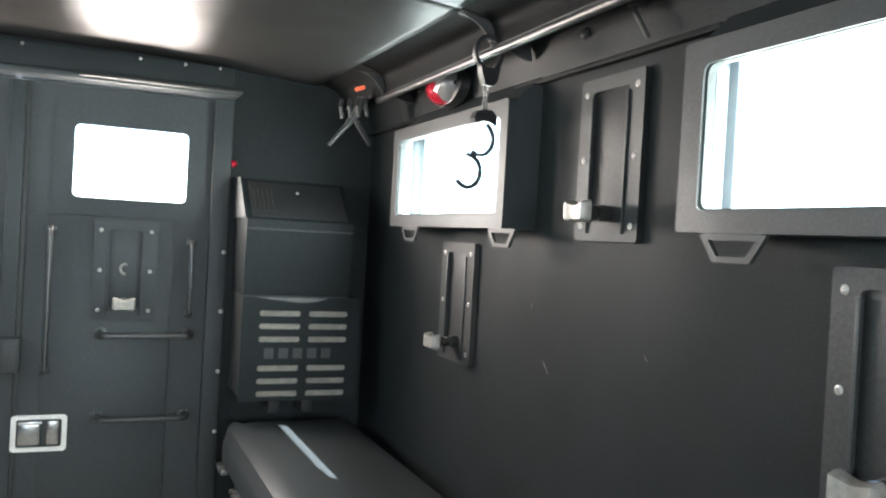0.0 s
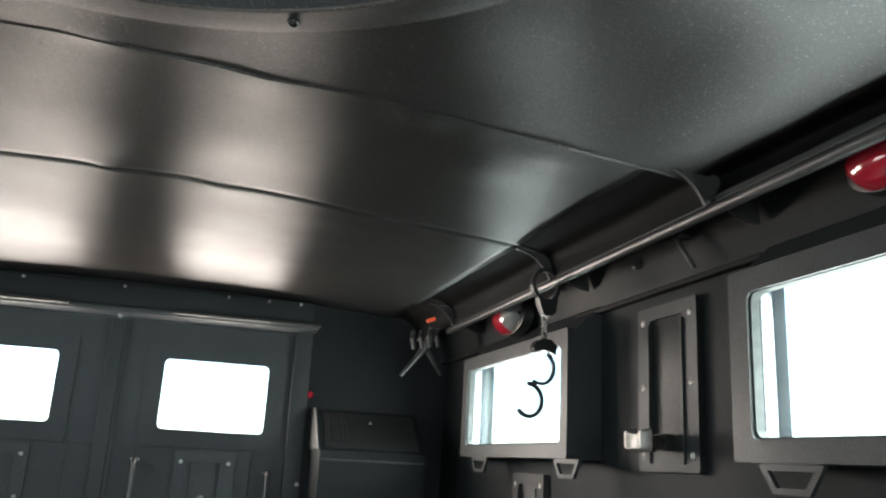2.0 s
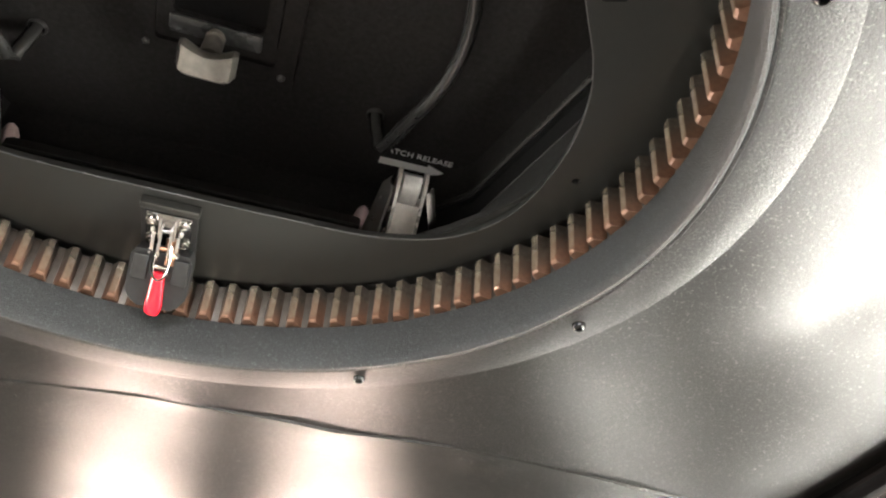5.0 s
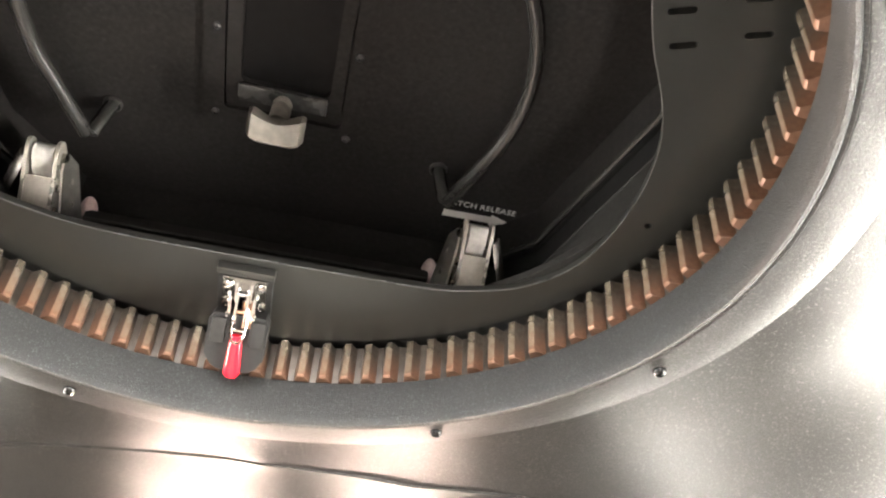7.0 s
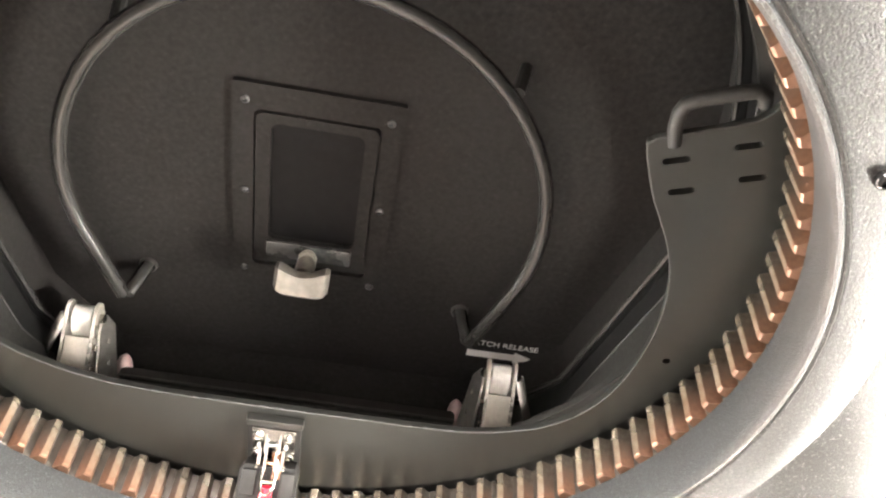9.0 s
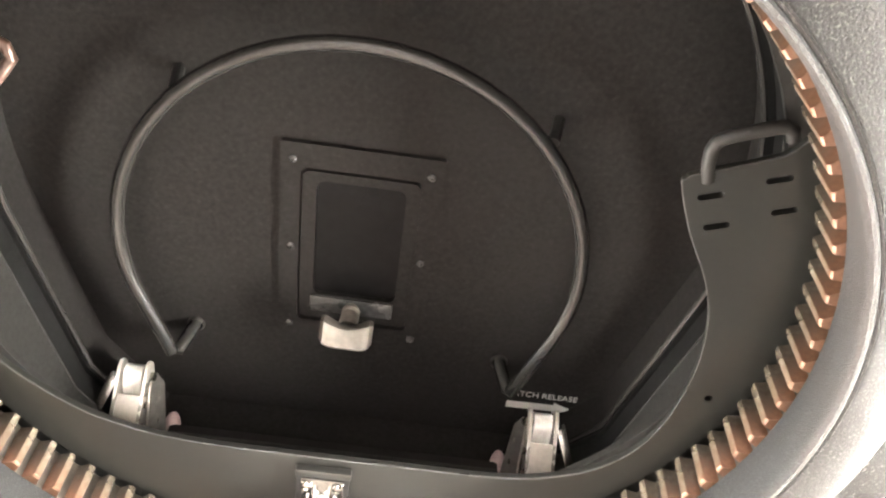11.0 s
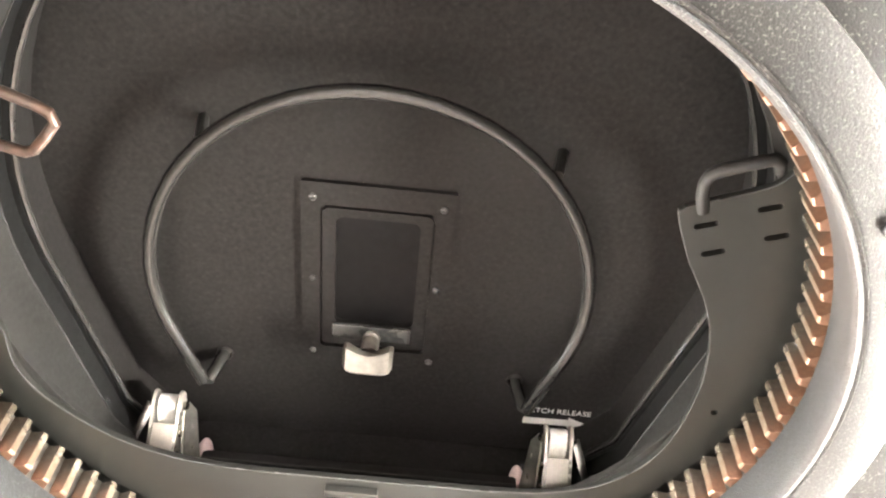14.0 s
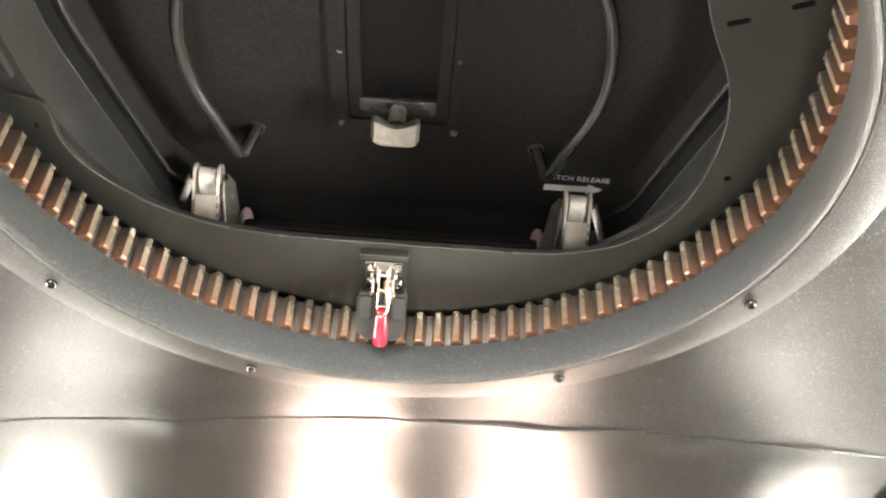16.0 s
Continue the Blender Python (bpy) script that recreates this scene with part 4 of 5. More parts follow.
# hook rack in the rear corner
rack = thing("hook_rack", "black clamp rack with folded prongs and an orange tag", "rack")
part("stem", tube(bmesh.new(), [(0.775, 2.30, 1.352), (0.765, 2.31, 1.31), (0.745, 2.32, 1.28)], [0.012, 0.011, 0.009], 10), BLACK, rack)
part("arm", tube(bmesh.new(), [(0.760, 2.315, 1.300), (0.700, 2.325, 1.222)], [0.008, 0.005], 8), CUFFM, rack)
part("arm", tube(bmesh.new(), [(0.760, 2.315, 1.300), (0.812, 2.33, 1.232)], [0.008, 0.005], 8), BLACK, rack)
for k in range(4):
    x = 0.718 + k * 0.022
    part("prong", tube(bmesh.new(), [(x, 2.29, 1.335 + 0.004 * k), (x - 0.006, 2.275, 1.315 + 0.004 * k), (x + 0.003, 2.285, 1.290 + 0.004 * k)], 0.0055, 8), BLACK, rack)
part("tag", bx((-0.013, -0.004, -0.005), (0.013, 0.004, 0.005), 0.002, Matrix.Translation((0.759, 2.27, 1.368)) @ Matrix.Rotation(radians(-22), 4, "Y")), ORANGE, rack, "small orange tag")

# scratches on the side wall
for y, z, L in ((1.523, 0.789, 0.022), (1.233, 0.842, 0.008), (1.575, 0.885, 0.006)):
    s = tagged(part("scratch", prism([(0, 0), (L * 0.45, -L * 0.3), (L * 1.1, -L), (L * 1.02, -L), (L * 0.30, -L * 0.35)], 0, 0.0008, m=Matrix(((0, 0, -1, XW + 0.0002), (-1, 0, 0, y), (0, 1, 0, z), (0, 0, 0, 1)))), SCRATCH), "small bare scratch in the wall coating", "scratch", kind="stuff")

# dirt specks and chips on the ceiling liner
bm = bmesh.new()
for x, y in ((-0.056, 1.134), (-0.025, 1.114), (0.178, 1.173), (0.201, 1.148), (0.219, 1.138), (0.565, 1.210), (0.595, 1.275), (0.652, 1.317), (0.656, 1.281), (-0.159, 1.120), (0.31, 1.30), (0.08, 1.72), (0.36, 1.80), (-0.12, 1.31)):
    n = noise.noise(Vector((x * 40, y * 40, 1)))
    bmesh.ops.create_icosphere(bm, subdivisions=1, radius=0.0014, matrix=Matrix.Translation((x, y, crown(x, y) - 0.0012)) @ Matrix.Diagonal((1 + 0.5 * n, 1.4 - n, 0.5, 1)))
tagged(part("dirt_specks", bm, RUBBER), "small dark specks on the ceiling sheet", "specks", kind="stuff")

# ---- roof ring and turret ----
RING_AT = Matrix.Translation(RC) @ Matrix.Translation((0, 0, 1.4025)) @ Matrix.Rotation(math.atan(RISE), 4, "X") @ Matrix.Translation((0, 0, -1.40))
ring = thing("roof_ring", "speckled black turret ring with rusted inner gear teeth", "turret ring", at=RING_AT)
part("collar", lathe(bmesh.new(), [(0.405, 1.4470), (0.3915, 1.4470), (0.3895, 1.4460), (0.3888, 1.4430), (0.3872, 1.4050), (0.3880, 1.3985), (0.3900, 1.3955), (0.3925, 1.3950), (0.3945, 1.3965), (0.3955, 1.3990)], 180), FLANGE, ring)
bead = [((0.3962 + 0.0006 * noise.noise(Vector((k * 0.9, 0, 0)))) * math.cos(math.tau * k / 220), (0.3962 + 0.0006 * noise.noise(Vector((k * 0.9, 3, 0)))) * math.sin(math.tau * k / 220), 1.3975) for k in range(220)]
part("weld_bead", tube(bmesh.new(), bead, 0.0022, 6, closed=True), RIDGE, ring, "rough painted weld bead")
part("rim", lathe(bmesh.new(), [(0.3960, 1.3985), (0.3980, 1.3976), (0.4000, 1.3975), (0.4200, 1.3977), (0.4400, 1.3980), (0.4416, 1.3984), (0.4420, 1.3996), (0.4420, 1.412)], 180), RIDGE, ring, "flat satin rim")
gear = part("gear", lathe(bmesh.new(), [(0.405, 1.4475), (0.3965, 1.4475), (0.3955, 1.4490), (0.3955, 1.4935), (0.398, 1.4955), (0.430, 1.4955), (0.430, 1.530)], 160), GEARBODY, ring, "dark greasy steel gear ring")
for a in (-153.6, -118.2, -64.8, -29.2, 25.3, 61.0, 115.4, 151.2):
        b = radians(90 - a)
        m = Matrix.Translation((0.4165 * math.cos(b), 0.4165 * math.sin(b), 1.3985)) @ Matrix.Rotation(math.pi, 4, "X")
        part("bolt", lathe(bmesh.new(), [(0.0066, -0.004), (0.0066, 0.002), (0.0060, 0.0045), (0.0044, 0.0062), (0.0032, 0.0066), (0.0026, 0.004), (0.0001, 0.004)], 12, m), BOLTM, ring, "dark button head bolt")

TURN = Matrix.Translation(TC) @ Matrix.Rotation(radians(6), 4, "Z")
turret = thing("turret_base", "black gloss turret base plate with slotted side arms", "turret base", at=TURN)


def arc(r, a0, a1, n):
    return [(r * math.cos(radians(a0 + (a1 - a0) * k / n)), r * math.sin(radians(a0 + (a1 - a0) * k / n))) for k in range(n + 1)]


inner = [(-0.372, 0.086), (-0.352, 0.092), (-0.344, 0.105), (-0.343, 0.146), (-0.324, 0.186), (-0.289, 0.220), (-0.250, 0.247), (-0.200, 0.266), (-0.136, 0.276), (-0.03, 0.278), (0.078, 0.278),
         (0.187, 0.276), (0.245, 0.262), (0.280, 0.243), (0.311, 0.208), (0.329, 0.160), (0.336, 0.095), (0.330, 0.038), (0.313, -0.008), (0.285, -0.055), (0.266, -0.096), (0.268, -0.104), (0.276, -0.109), (0.325, -0.129), (0.341, -0.139), (0.350, -0.155), (0.351, -0.174), (0.336, -0.204), (0.314, -0.236)]


def rounded(pts, n=5):
    """A smooth curve through the points, ends kept."""
    out = []
    for k in range(len(pts) - 1):
        p0, p1, p2, p3 = (Vector(pts[min(max(k + d, 0), len(pts) - 1)]) for d in (-1, 0, 1, 2))
        for i in range(n):
            t = i / n
            out.append(tuple(0.5 * (2 * p1 + (p2 - p0) * t + (2 * p0 - 5 * p1 + 4 * p2 - p3) * t * t + (3 * p1 - p0 - 3 * p2 + p3) * t ** 3)))
    return out + [pts[-1]]


inner = rounded(inner)
plate_out = arc(0.412, -37, 170, 76)
pslots = []
for u, v in ((0.290, -0.0915), (0.3035, -0.0645), (0.338, -0.114), (0.352, -0.0865)):
    c = Matrix.Rotation(radians(-19), 2)
    pslots.append([tuple(Vector((u, v)) + c @ Vector(p)) for p in rrect(-0.0105, 0.0105, -0.003, 0.003, 0.0028, 3)])
hole = [(0.358 + 0.004 * math.cos(k * math.tau / 10), 0.126 + 0.004 * math.sin(k * math.tau / 10)) for k in range(10)]
hole2 = [(-0.362 + 0.004 * math.cos(k * math.tau / 10), 0.125 + 0.004 * math.sin(k * math.tau / 10)) for k in range(10)]
base = part("base_plate", prism(inner + plate_out, 1.514, 1.522, pslots + [hole, hole2]), GLOSS, turret, smooth=False)
part("plate_edge", tube(bmesh.new(), [(x, y, 1.515) for x, y in inner], 0.0010, 6), RAILM, base, "worn bright edge")
part("front_race", prism(arc(0.412, 170, 323, 60) + arc(0.372, 323, 170, 60), 1.514, 1.522), BLACK, turret)
part("race_wall", lathe(bmesh.new(), [(0.440, 1.5225), (0.452, 1.5225), (0.452, 1.640), (0.440, 1.640), (0.440, 1.5225)], 72), BLACK, turret)
part("shell", lathe(bmesh.new(), [(0.452, 1.640), (0.452, 1.730), (0.0001, 1.730), (0.0001, 1.736), (0.458, 1.736), (0.458, 1.640), (0.452, 1.640)], 72), BLACK, turret)
part("race_cover", frame_ring(arc(0.440, 0, 354, 59), arc(0.366, 0, 354, 59), 1.5225, 1.530), BLACK, turret)
part("handle", tube(bmesh.new(), [(0.284, -0.104, 1.516), (0.279, -0.120, 1.514), (0.277, -0.133, 1.512), (0.279, -0.141, 1.511), (0.286, -0.1465, 1.510), (0.300, -0.152, 1.510), (0.316, -0.158, 1.510), (0.325, -0.160, 1.511), (0.3315, -0.157, 1.512), (0.335, -0.149, 1.515)], 0.0056, 12), RUBBER, turret, "black loop handle")


def to_turret(x, y, z):
    return tuple(TURN.inverted() @ Vector((x, y, z)))


loop = [(-0.318, 0.287, 1.515), (-0.300, 0.297, 1.507), (-0.222, 0.341, 1.505), (-0.190, 0.357, 1.505), (-0.180, 0.364, 1.505), (-0.178, 0.373, 1.505), (-0.190, 0.386, 1.505), (-0.202, 0.397, 1.505), (-0.210, 0.399, 1.505), (-0.239, 0.389, 1.505), (-0.320, 0.363, 1.507), (-0.338, 0.357, 1.515)]
part("handle", tube(bmesh.new(), [to_turret(*p) for p in loop], 0.0048, 12), REFLECTBROWN, turret, "worn bare loop handle, reflected brown in its colour")

# coaming between the plate and the hatch
def hatch_outline(r, rear, half, n=40, mid=0.010):
    """A circle cut by a straight rear edge with slanted corners."""
    pts = []
    for k in range(n + 1):
        a = radians(166 + (374 - 166) * k / n)
        pts.append((mid + r * math.cos(a), r * math.sin(a)))
    pts += [(mid + half + 0.080, rear - 0.090), (half, rear), (-half, rear), (mid - half - 0.080, rear - 0.090)]
    return pts


o_in, o_out = hatch_outline(0.374, 0.392, 0.2230), hatch_outline(0.384, 0.402, 0.2280)
part("coaming_band", frame_ring(o_out, o_in, 1.5925, 1.622), COVEM, turret, "matt black band under the seal")
part("coaming", frame_ring(o_out, o_in, 1.522, 1.592), BLACK, turret, "black upright wall under the hatch")
part("coaming_neck", frame_ring(o_out, o_in, 1.6225, 1.690), HATCHM, turret, "dull black neck above the seal")
part("coaming_lip", frame_ring(hatch_outline(0.3735, 0.3915, 0.2228), hatch_outline(0.367, 0.385, 0.2190), 1.618, 1.624), COVEM, turret)
seal = [(x, y, 1.621) for x, y in hatch_outline(0.365, 0.383, 0.2170)]
part("seal", tube(bmesh.new(), seal, 0.0036, 8, closed=True), HATCHTUBE, turret, "worn tubular hatch seal")
edge_line = [(x, y, 1.592) for x, y in hatch_outline(0.3732, 0.391, 0.2226)]
part("coaming_bead", tube(bmesh.new(), edge_line, 0.0008, 6, closed=True), RUBBER, turret)
seal_bar = part("seal_bar", bx((-0.194, 0.352, 1.588), (0.194, 0.384, 1.601), 0.002), RUBBER, turret, "ribbed black seal bar")
for k in range(2):
    part("rib", tube(bmesh.new(), [(-0.1935, 0.3515 + 0.009 * k, 1.587 + 0.001 * k), (0.1935, 0.3515 + 0.009 * k, 1.587 + 0.001 * k)], 0.0016, 8), GRABM, seal_bar)

HZ = 1.682
hatch = thing("roof_hatch", "closed dusty black roof hatch with grab rail and port", "hatch", at=TURN)
part("lid", prism(hatch_outline(0.382, 0.400, 0.2270), HZ, HZ + 0.02), HATCHM, hatch)
rp = [(-0.182, 0.264, HZ), (-0.188, 0.270, 1.660), (-0.194, 0.277, 1.646), (-0.199, 0.274, 1.640)]
for k in range(33):
    a = radians(164 + (376 - 164) * k / 32)
    rp.append((-0.002 + 0.242 * math.cos(a), 0.113 + 0.2385 * math.sin(a), 1.640))
rp += [(0.197, 0.274, 1.640), (0.193, 0.277, 1.646), (0.188, 0.272, 1.660), (0.182, 0.266, HZ)]
grab = part("grab_rail", tube(bmesh.new(), rp, 0.0078, 16), HATCHTUBE, hatch, "bent round grab rail")
for x, y in ((-0.176, -0.055), (0.180, -0.054)):
    part("post", tube(bmesh.new(), [(x * 1.04, y * 1.10, HZ), (x, y, 1.642)], 0.006, 10), BLACK, grab)
for x, y in ((-0.182, 0.264), (0.182, 0.266)):
    part("foot", lathe(bmesh.new(), [(0.0105, 0), (0.0105, 0.003), (0.009, 0.005)], 14, Matrix.Translation((x, y, HZ)) @ Matrix.Rotation(math.pi, 4, "X")), BLACK, grab)
# port in the hatch; local y to the rear
pm = Matrix.Translation((0, 0, HZ)) @ Matrix.Diagonal((1, 1, -1, 1))
port = part("port_plate", frame_ring(rrect(-0.084, 0.085, 0.000, 0.259, 0.003), rrect(-0.0620, 0.0640, 0.028, 0.232, 0.006), 0.0, 0.006, pm), HATCHM, hatch, "dark screwed port frame")
part("shutter_frame", frame_ring(rrect(-0.0600, 0.0620, 0.030, 0.212, 0.008), rrect(-0.0450, 0.0485, 0.0405, 0.190, 0.009), 0.000, 0.008, pm), HATCHM, port)
part("port_glass", bx((-0.047, 0.039, 0.0004), (0.050, 0.192, 0.0016), 0, pm), PORTGLASS, port, "dark port window")
for x, y in ((-0.071, 0.019), (0.072, 0.020), (-0.071, 0.129), (0.072, 0.131), (-0.071, 0.240), (0.072, 0.243)):
    part("screw", screw_head(bmesh.new(), (x, y, HZ - 0.006), (0, 0, -1), 0.0046, 0.003), RAILM, port)
part("bottom_lip", bx((-0.047, 0.1905, 0.0082), (0.047, 0.213, 0.0125), 0.003, pm), RAILM, port, "worn lighter lip under the port window")
part("stem", lathe(bmesh.new(), [(0.0085, 0.008), (0.0085, 0.016), (0.0105, 0.017), (0.0105, 0.020), (0.0080, 0.021), (0.0080, 0.024), (0.0105, 0.026), (0.0110, 0.046)], 18, Matrix.Translation((0.001, 0.203, HZ)) @ Matrix.Rotation(math.pi, 4, "X")), CAST, port)
part("knob", wing_knob(bmesh.new(), Matrix.Translation((0.0005, 0.208, 1.632)) @ Matrix.Rotation(radians(180 - 30), 4, "X"), 0.058, 0.034, 0.028, 0.008), CAST, port, "pale grey winged knob")

# notice and arrow on the hatch
sign = thing("release_notice", "white stencilled hatch release notice with an arrow", "notice", at=TURN)
fc = bpy.data.curves.new("lettering", "FONT")
fc.body, fc.size, fc.extrude, fc.align_x = "HATCH RELEASE", 0.0119, 0.0002, "RIGHT"
fc.space_character = 1.02
tmp = new("lettering", fc)
dg = bpy.context.evaluated_depsgraph_get()
tm = bpy.data.meshes.new_from_object(tmp.evaluated_get(dg))
bpy.data.objects.remove(tmp)
tm.materials.clear()
tm.materials.append(WHITE)
lettering = new("lettering", tm)
lettering.parent = sign
lettering.matrix_basis = Matrix.Translation((0.2895, 0.3185, HZ - 0.001)) @ Matrix.Rotation(math.pi, 4, "X")
arrow = [(0.203, 0.3295), (0.262, 0.3285), (0.262, 0.3245), (0.286, 0.3335), (0.262, 0.3430), (0.262, 0.3390), (0.203, 0.3400)]
part("arrow", prism(arrow, HZ - 0.0012, HZ - 0.0004), WHITE, sign)


def hatch_latch(u):
    """A steel roller bracket with a cheek plate each side, pin and backing lever."""
    lt = thing("hatch_latch", "bright steel roller latch at the hatch rim", "latch", "hatch latches", TURN @ Matrix.Translation((u, 0.300, 1.6195)) @ Matrix.Rotation(radians(-46), 4, "X"))
    # local y runs down the bracket towards the rear, z away from the room
    side = 1 if u < 0 else -1   # towards the middle of the hatch
    yz = Matrix(((0, 0, 1, 0), (1, 0, 0, 0), (0, 1, 0, 0), (0, 0, 0, 1)))
    for k in (-1, 1):
        out = [(-0.017, 0.004), (-0.0185, -0.004), (-0.016, -0.011), (-0.008, -0.0145), (0.004, -0.0145), (0.030, -0.0130), (0.095, -0.0130), (0.095, 0.016), (-0.006, 0.014)]
        part("cheek", prism(out, k * 0.0152 - 0.0017, k * 0.0152 + 0.0017, m=yz), LATCHM, lt)
    drum = [(-0.0125, 0.006), (-0.0135, 0.000), (-0.0115, -0.0065), (-0.0065, -0.0105), (0.000, -0.0115), (0.008, -0.0095), (0.016, -0.0045), (0.023, 0.0035), (0.023, 0.012), (-0.008, 0.012)]
    part("roller", prism(drum, -0.0105, 0.0105, m=yz), STEEL, lt, "satin steel roller")
    part("strike", bx((-0.0134, 0.0215, -0.0120), (0.0134, 0.095, 0.004), 0.0012), STRIKEM, lt, "pale bright strike block")
    part("pin", tube(bmesh.new(), [(-0.0205, -0.001, 0.001), (0.0205, -0.001, 0.001)], 0.0042, 12), ZINC, lt)
    for k in (-1, 1):
        part("nut", lathe(bmesh.new(), [(0.0001, 0.0170), (0.0060, 0.0170), (0.0060, 0.0212), (0.0038, 0.0235), (0.0001, 0.0240)], 6, Matrix.Translation((0, -0.001, 0.001)) @ Matrix.Rotation(radians(90 * k), 4, "Y")), ZINC, lt)
        for y in (0.032, 0.056):
            part("bolt", lathe(bmesh.new(), [(0.0001, 0.0170), (0.0044, 0.0170), (0.0040, 0.0198), (0.0001, 0.0208)], 10, Matrix.Translation((0, y, -0.004)) @ Matrix.Rotation(radians(90 * k), 4, "Y")), ZINC, lt)
    link = [(-0.006, -0.004), (-0.002, -0.010), (0.012, -0.013), (0.095, -0.018), (0.095, 0.016), (0.004, 0.008)]
    plate = part("side_plate", prism(link, -0.0015, 0.0015, m=Matrix.Translation((side * 0.0245, 0, 0.008)) @ Matrix.Rotation(radians(-side * 8), 4, "Z") @ Matrix.Rotation(radians(side * 30), 4, "Y") @ yz), CHROME, lt, "smoky polished side plate")
    for y in (0.022, 0.046, 0.070):
        part("rivet", lathe(bmesh.new(), [(0.0036, 0.0), (0.0030, 0.0016), (0.0001, 0.0022)], 10, Matrix.Translation((side * (0.0262 + 0.14 * y), y, 0.005)) @ Matrix.Rotation(radians(90 * side), 4, "Y")), LATCHM, plate)
    part("lever", bx((-0.0055, 0.004, -0.001), (0.0055, 0.098, 0.003), 0.001, Matrix.Translation((-side * 0.0215, -0.006, 0.002)) @ Matrix.Rotation(radians(side * 18), 4, "Z")), DULLCHROME, lt, "dull grey backing lever")
    part("foot", bx((-0.030, 0.086, 0.004), (0.030, 0.099, 0.030), 0.002), BLACK, lt)
    # added dome, not a latch part: its colour stands for a pink glow
    part("guide", lathe(bmesh.new(), [(max(0.0001, 0.0100 * math.sin(math.pi * k / 12)), -0.020 * math.cos(math.pi * k / 12)) for k in range(13)], 18, Matrix.Translation((side * 0.043, 0.056, 0.032)) @ Matrix.Rotation(radians(90), 4, "X")), PINKGLOW, lt, "added pink dome in place of a soft glow")
    return lt


hatch_latch(-0.236)
hatch_latch(0.238)

# toggle clamp on the base plate
cl = thing("toggle_clamp", "toggle clamp with a red grip on a black block", "clamp", at=TURN @ Matrix.Translation((-0.001, 0.335, 1.5135)))
TILT, LEAN = Matrix.Rotation(radians(-38), 4, "X"), Matrix.Translation((0, 0, -0.010)) @ Matrix.Rotation(radians(-22), 4, "X")
part("mount", bx((-0.0280, -0.046, -0.008), (0.0280, 0.034, -0.0005), 0.0012), RUBBER, cl, "black steel mounting plate")
part("top_ledge", bx((-0.0290, -0.048, -0.0095), (0.0290, -0.038, -0.0003), 0.0015), GLOSS, cl)
block = part("block", prism([(-0.031, 0.028), (-0.026, 0.020), (0.026, 0.020), (0.030, 0.028), (0.030, 0.066), (0.024, 0.076), (0.016, 0.081), (-0.016, 0.081), (-0.024, 0.076), (-0.031, 0.066)], -0.020, 0.006, m=TILT), RUBBER, cl, "black rubber block")
part("lug", bx((-0.028, 0.024, -0.024), (-0.012, 0.052, -0.019), 0.003, TILT), BLACK, block)
part("lug", bx((0.012, 0.024, -0.024), (0.028, 0.052, -0.019), 0.003, TILT), BLACK, block)
part("base", bx((-0.0225, -0.036, -0.0105), (0.0225, 0.016, -0.0078), 0.0008), DULLCHROME, cl, "smoky polished clamp base")
for x in (-0.0165, 0.0165):
    for y in (-0.027, 0.006):
        part("screw", lathe(bmesh.new(), [(0.0066, 0), (0.0066, 0.002), (0.0052, 0.0044), (0.0026, 0.0054), (0.0020, 0.0034), (0.0001, 0.0034)], 14, Matrix.Translation((x, y, -0.0105)) @ Matrix.Rotation(math.pi, 4, "X")), ZINC, cl, "bright screw")
SIDEWAYS = Matrix(((0, 0, 1, 0), (1, 0, 0, 0), (0, 1, 0, 0), (0, 0, 0, 1)))
for s in (-1, 1):
    part("bracket", prism([(-0.030, 0.0), (-0.032, -0.006), (-0.024, -0.012), (-0.006, -0.013), (0.004, -0.008), (0.006, 0.0)], s * 0.0074 - 0.0012, s * 0.0074 + 0.0012, m=LEAN @ SIDEWAYS), ZINC, cl, "upright bracket ear")
    part("inner_link", prism([(-0.020, -0.008), (-0.016, -0.015), (0.002, -0.019), (0.024, -0.018), (0.030, -0.014), (0.026, -0.009), (0.006, -0.009)], s * 0.0052 - 0.0013, s * 0.0052 + 0.0013, m=LEAN @ SIDEWAYS), ZINC, cl)
    part("outer_link", prism([(-0.014, -0.006), (-0.010, -0.014), (0.000, -0.017), (0.016, -0.015), (0.022, -0.010), (0.018, -0.004), (-0.004, -0.001)], s * 0.0122 - 0.0015, s * 0.0122 + 0.0015, m=LEAN @ SIDEWAYS), ZINC, cl)
    for y, z, r in ((-0.013, -0.012, 0.0030), (0.013, -0.013, 0.0034)):
        part("pivot", lathe(bmesh.new(), [(0.0001, 0.0130), (r, 0.0130), (r, 0.0148), (r * 0.6, 0.0158), (0.0001, 0.0160)], 10, LEAN @ Matrix.Translation((0, y, z)) @ Matrix.Rotation(radians(90 * s), 4, "Y")), LATCHM, cl)
    arm = [TILT @ Vector(p) for p in ((s * 0.0062, 0.012, -0.020), (s * 0.0072, 0.024, -0.0225), (s * 0.0068, 0.036, -0.0245))]
    part("arm", tube(bmesh.new(), arm, 0.0019, 8), ZINC, cl, "flat bright lever arm")
part("yoke", bx((-0.0060, -0.029, -0.010), (0.0060, -0.012, -0.003), 0.002, LEAN), DULLCHROME, cl, "smoky pivot block")
part("axle", tube(bmesh.new(), [LEAN @ Vector((-0.0070, -0.013, -0.012)), LEAN @ Vector((0.0070, -0.013, -0.012))], 0.0022, 10), DULLCHROME, cl)
part("axle", tube(bmesh.new(), [TILT @ Vector((-0.0070, 0.016, -0.021)), TILT @ Vector((0.0070, 0.016, -0.021))], 0.0022, 10), COPPER, cl)
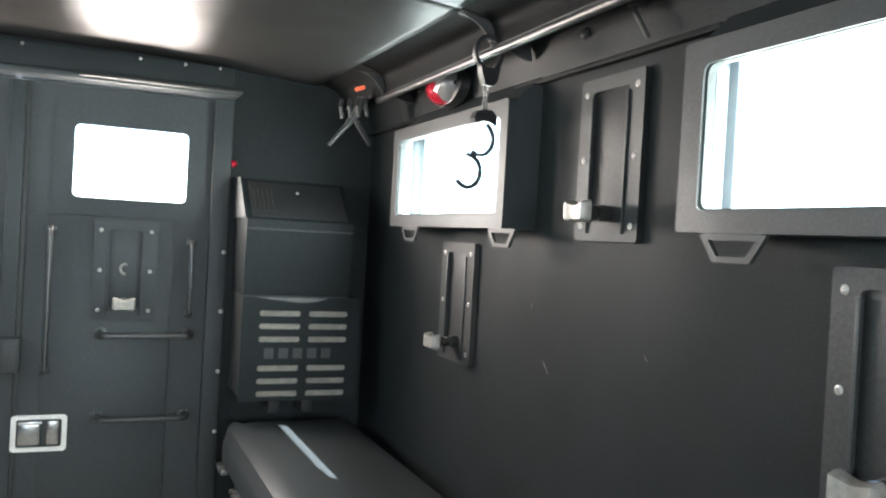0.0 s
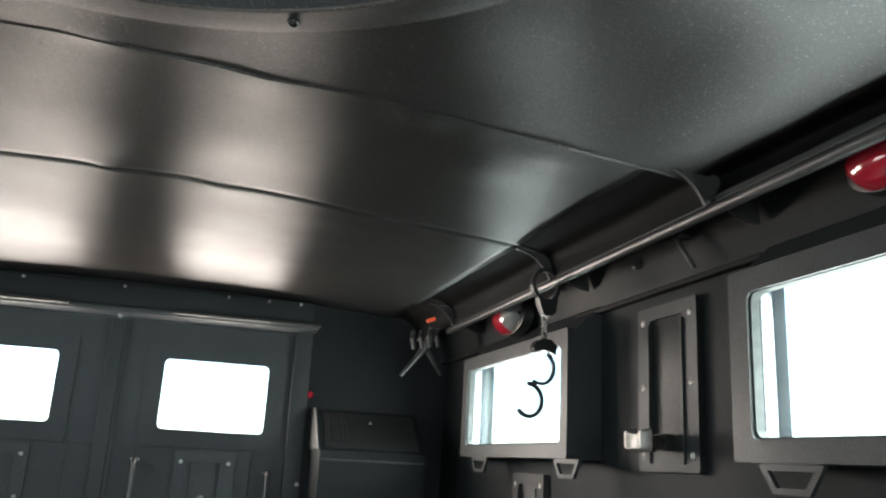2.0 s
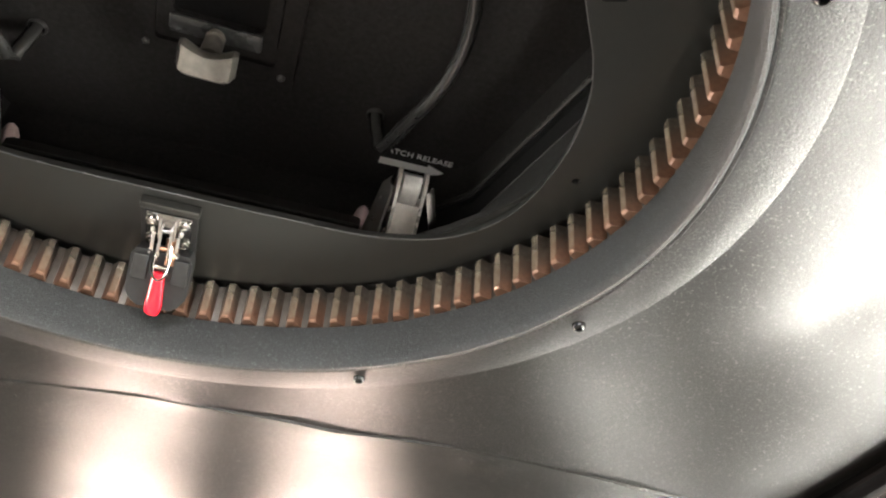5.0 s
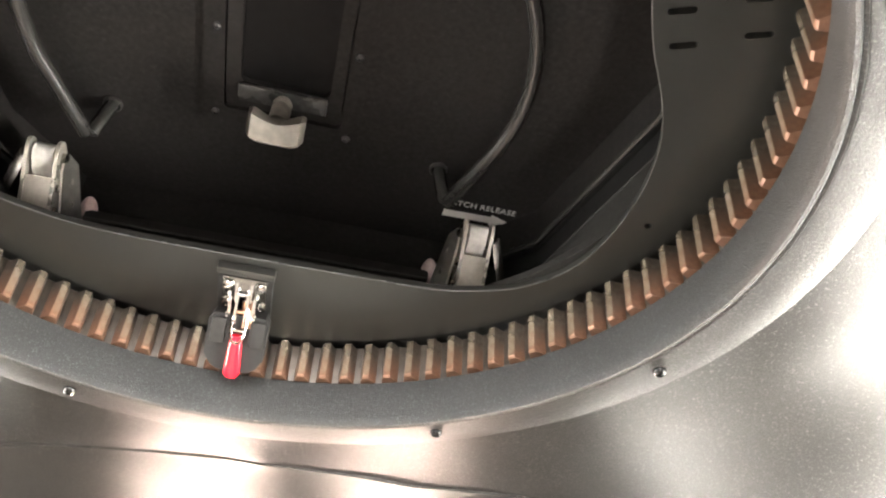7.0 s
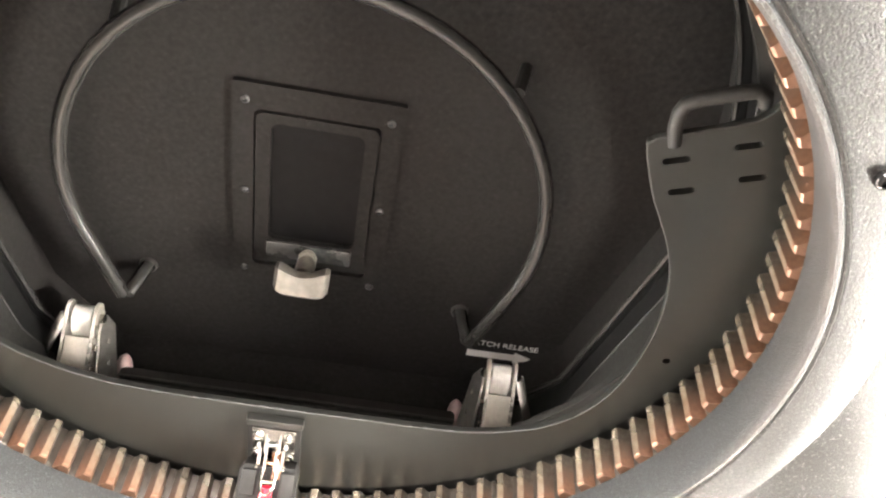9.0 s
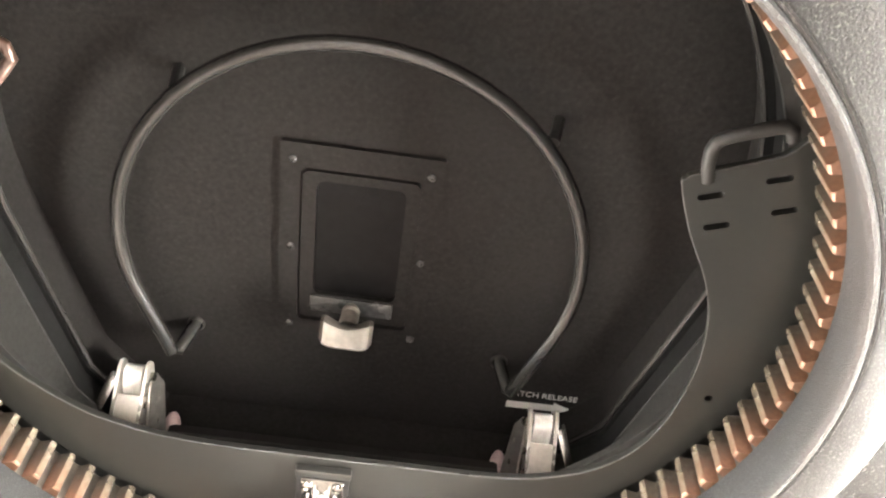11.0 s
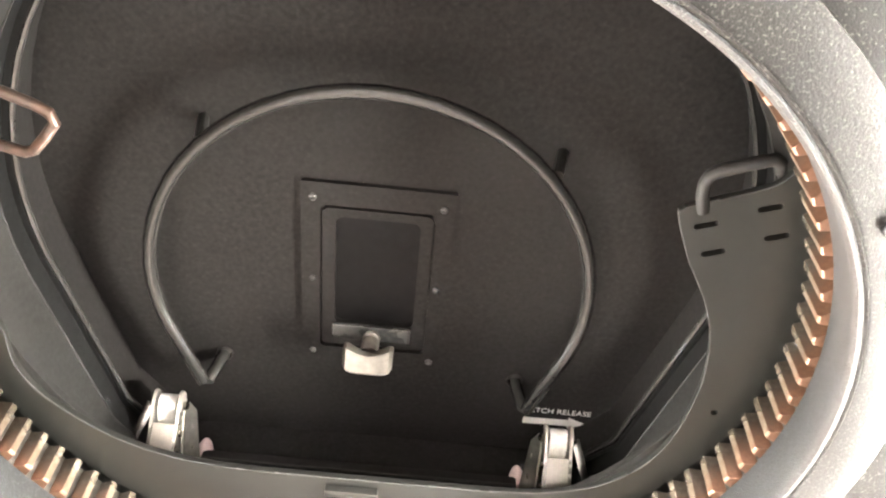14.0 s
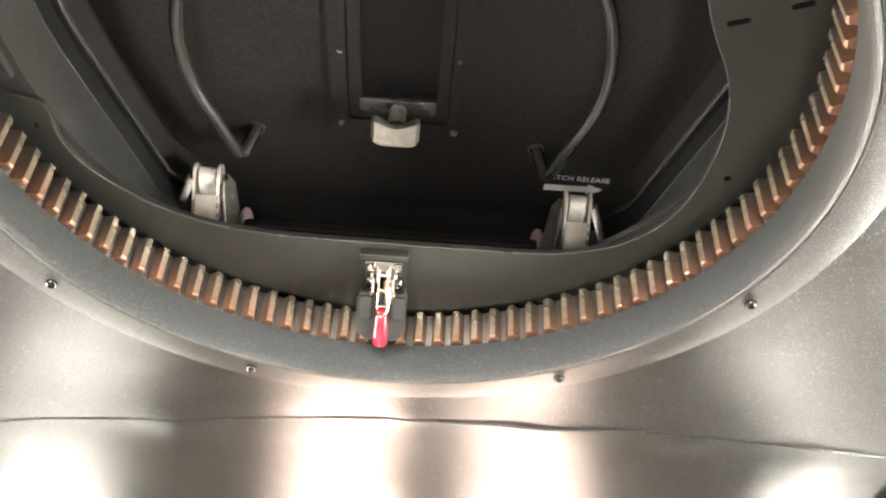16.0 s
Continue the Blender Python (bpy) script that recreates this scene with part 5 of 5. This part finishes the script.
part("bow", tube(bmesh.new(), [TILT @ Vector(p) for p in ((-0.0068, 0.034, -0.0245), (-0.0066, 0.040, -0.025), (-0.0036, 0.046, -0.0275), (0.0, 0.0475, -0.0285), (0.0036, 0.046, -0.0275), (0.0066, 0.040, -0.025), (0.0068, 0.034, -0.0245))], 0.0017, 8), ZINC, cl)
part("axle", tube(bmesh.new(), [TILT @ Vector((-0.0068, 0.035, -0.0245)), TILT @ Vector((0.0068, 0.035, -0.0245))], 0.0018, 10), ZINC, cl)
part("spindle", tube(bmesh.new(), [TILT @ Vector((0.006, 0.006, -0.012)), TILT @ Vector((0.0085, 0.033, -0.0165))], 0.0070, 12), COPPER, cl, "copper coloured spindle")
part("grip", lathe(bmesh.new(), [(0.0001, 0.0), (0.0065, 0.0), (0.0075, 0.006), (0.0100, 0.036), (0.0095, 0.044), (0.0070, 0.047), (0.0001, 0.048)], 18, TILT @ Matrix.Translation((0, 0.040, -0.025)) @ Matrix.Rotation(radians(-86), 4, "X") @ Matrix.Diagonal((0.88, 0.6, 1, 1))), REDP, cl, "glossy red vinyl grip")

# gear teeth, one mesh shared by all
TEETH, PHASE = 100, 172.717 - 90
tb = bmesh.new()
levels = []
for z, tip, half in ((0.0, 0.0118, 0.0042), (0.0020, 0.0138, 0.0036), (0.0435, 0.0138, 0.0034)):   # the lower end is chamfered
    levels.append([tb.verts.new((x, y, z)) for x, y in ((-0.0088, 0.0), (-half, tip), (half, tip), (0.0088, 0.0))])
for low, top in zip(levels, levels[1:]):
    for k in range(3):
        tb.faces.new((low[k], low[k + 1], top[k + 1], top[k]))
tb.faces.new(levels[0])
tb.faces.new(levels[-1][::-1])
bmesh.ops.bevel(tb, geom=[e for e in tb.edges if all(v.co.y > 0.012 for v in e.verts)], offset=0.0006, segments=1, affect="EDGES")
first = part("tooth", tb, GEAR, gear, smooth=False)
first.data.materials.append(GEARTIP)
for f in first.data.polygons:   # the tips take the paler material, the flanks the darker one
    f.material_index = int(f.normal.y > 0.8)
for k in range(TEETH):
    ob = first if k == 0 else new("tooth", first.data)
    ob.parent = gear
    ob.matrix_basis = Matrix.Rotation(math.tau * k / TEETH + radians(PHASE), 4, "Z") @ Matrix.Translation((0, 0.3956, 1.4490)) @ Matrix.Rotation(math.pi, 4, "Z")
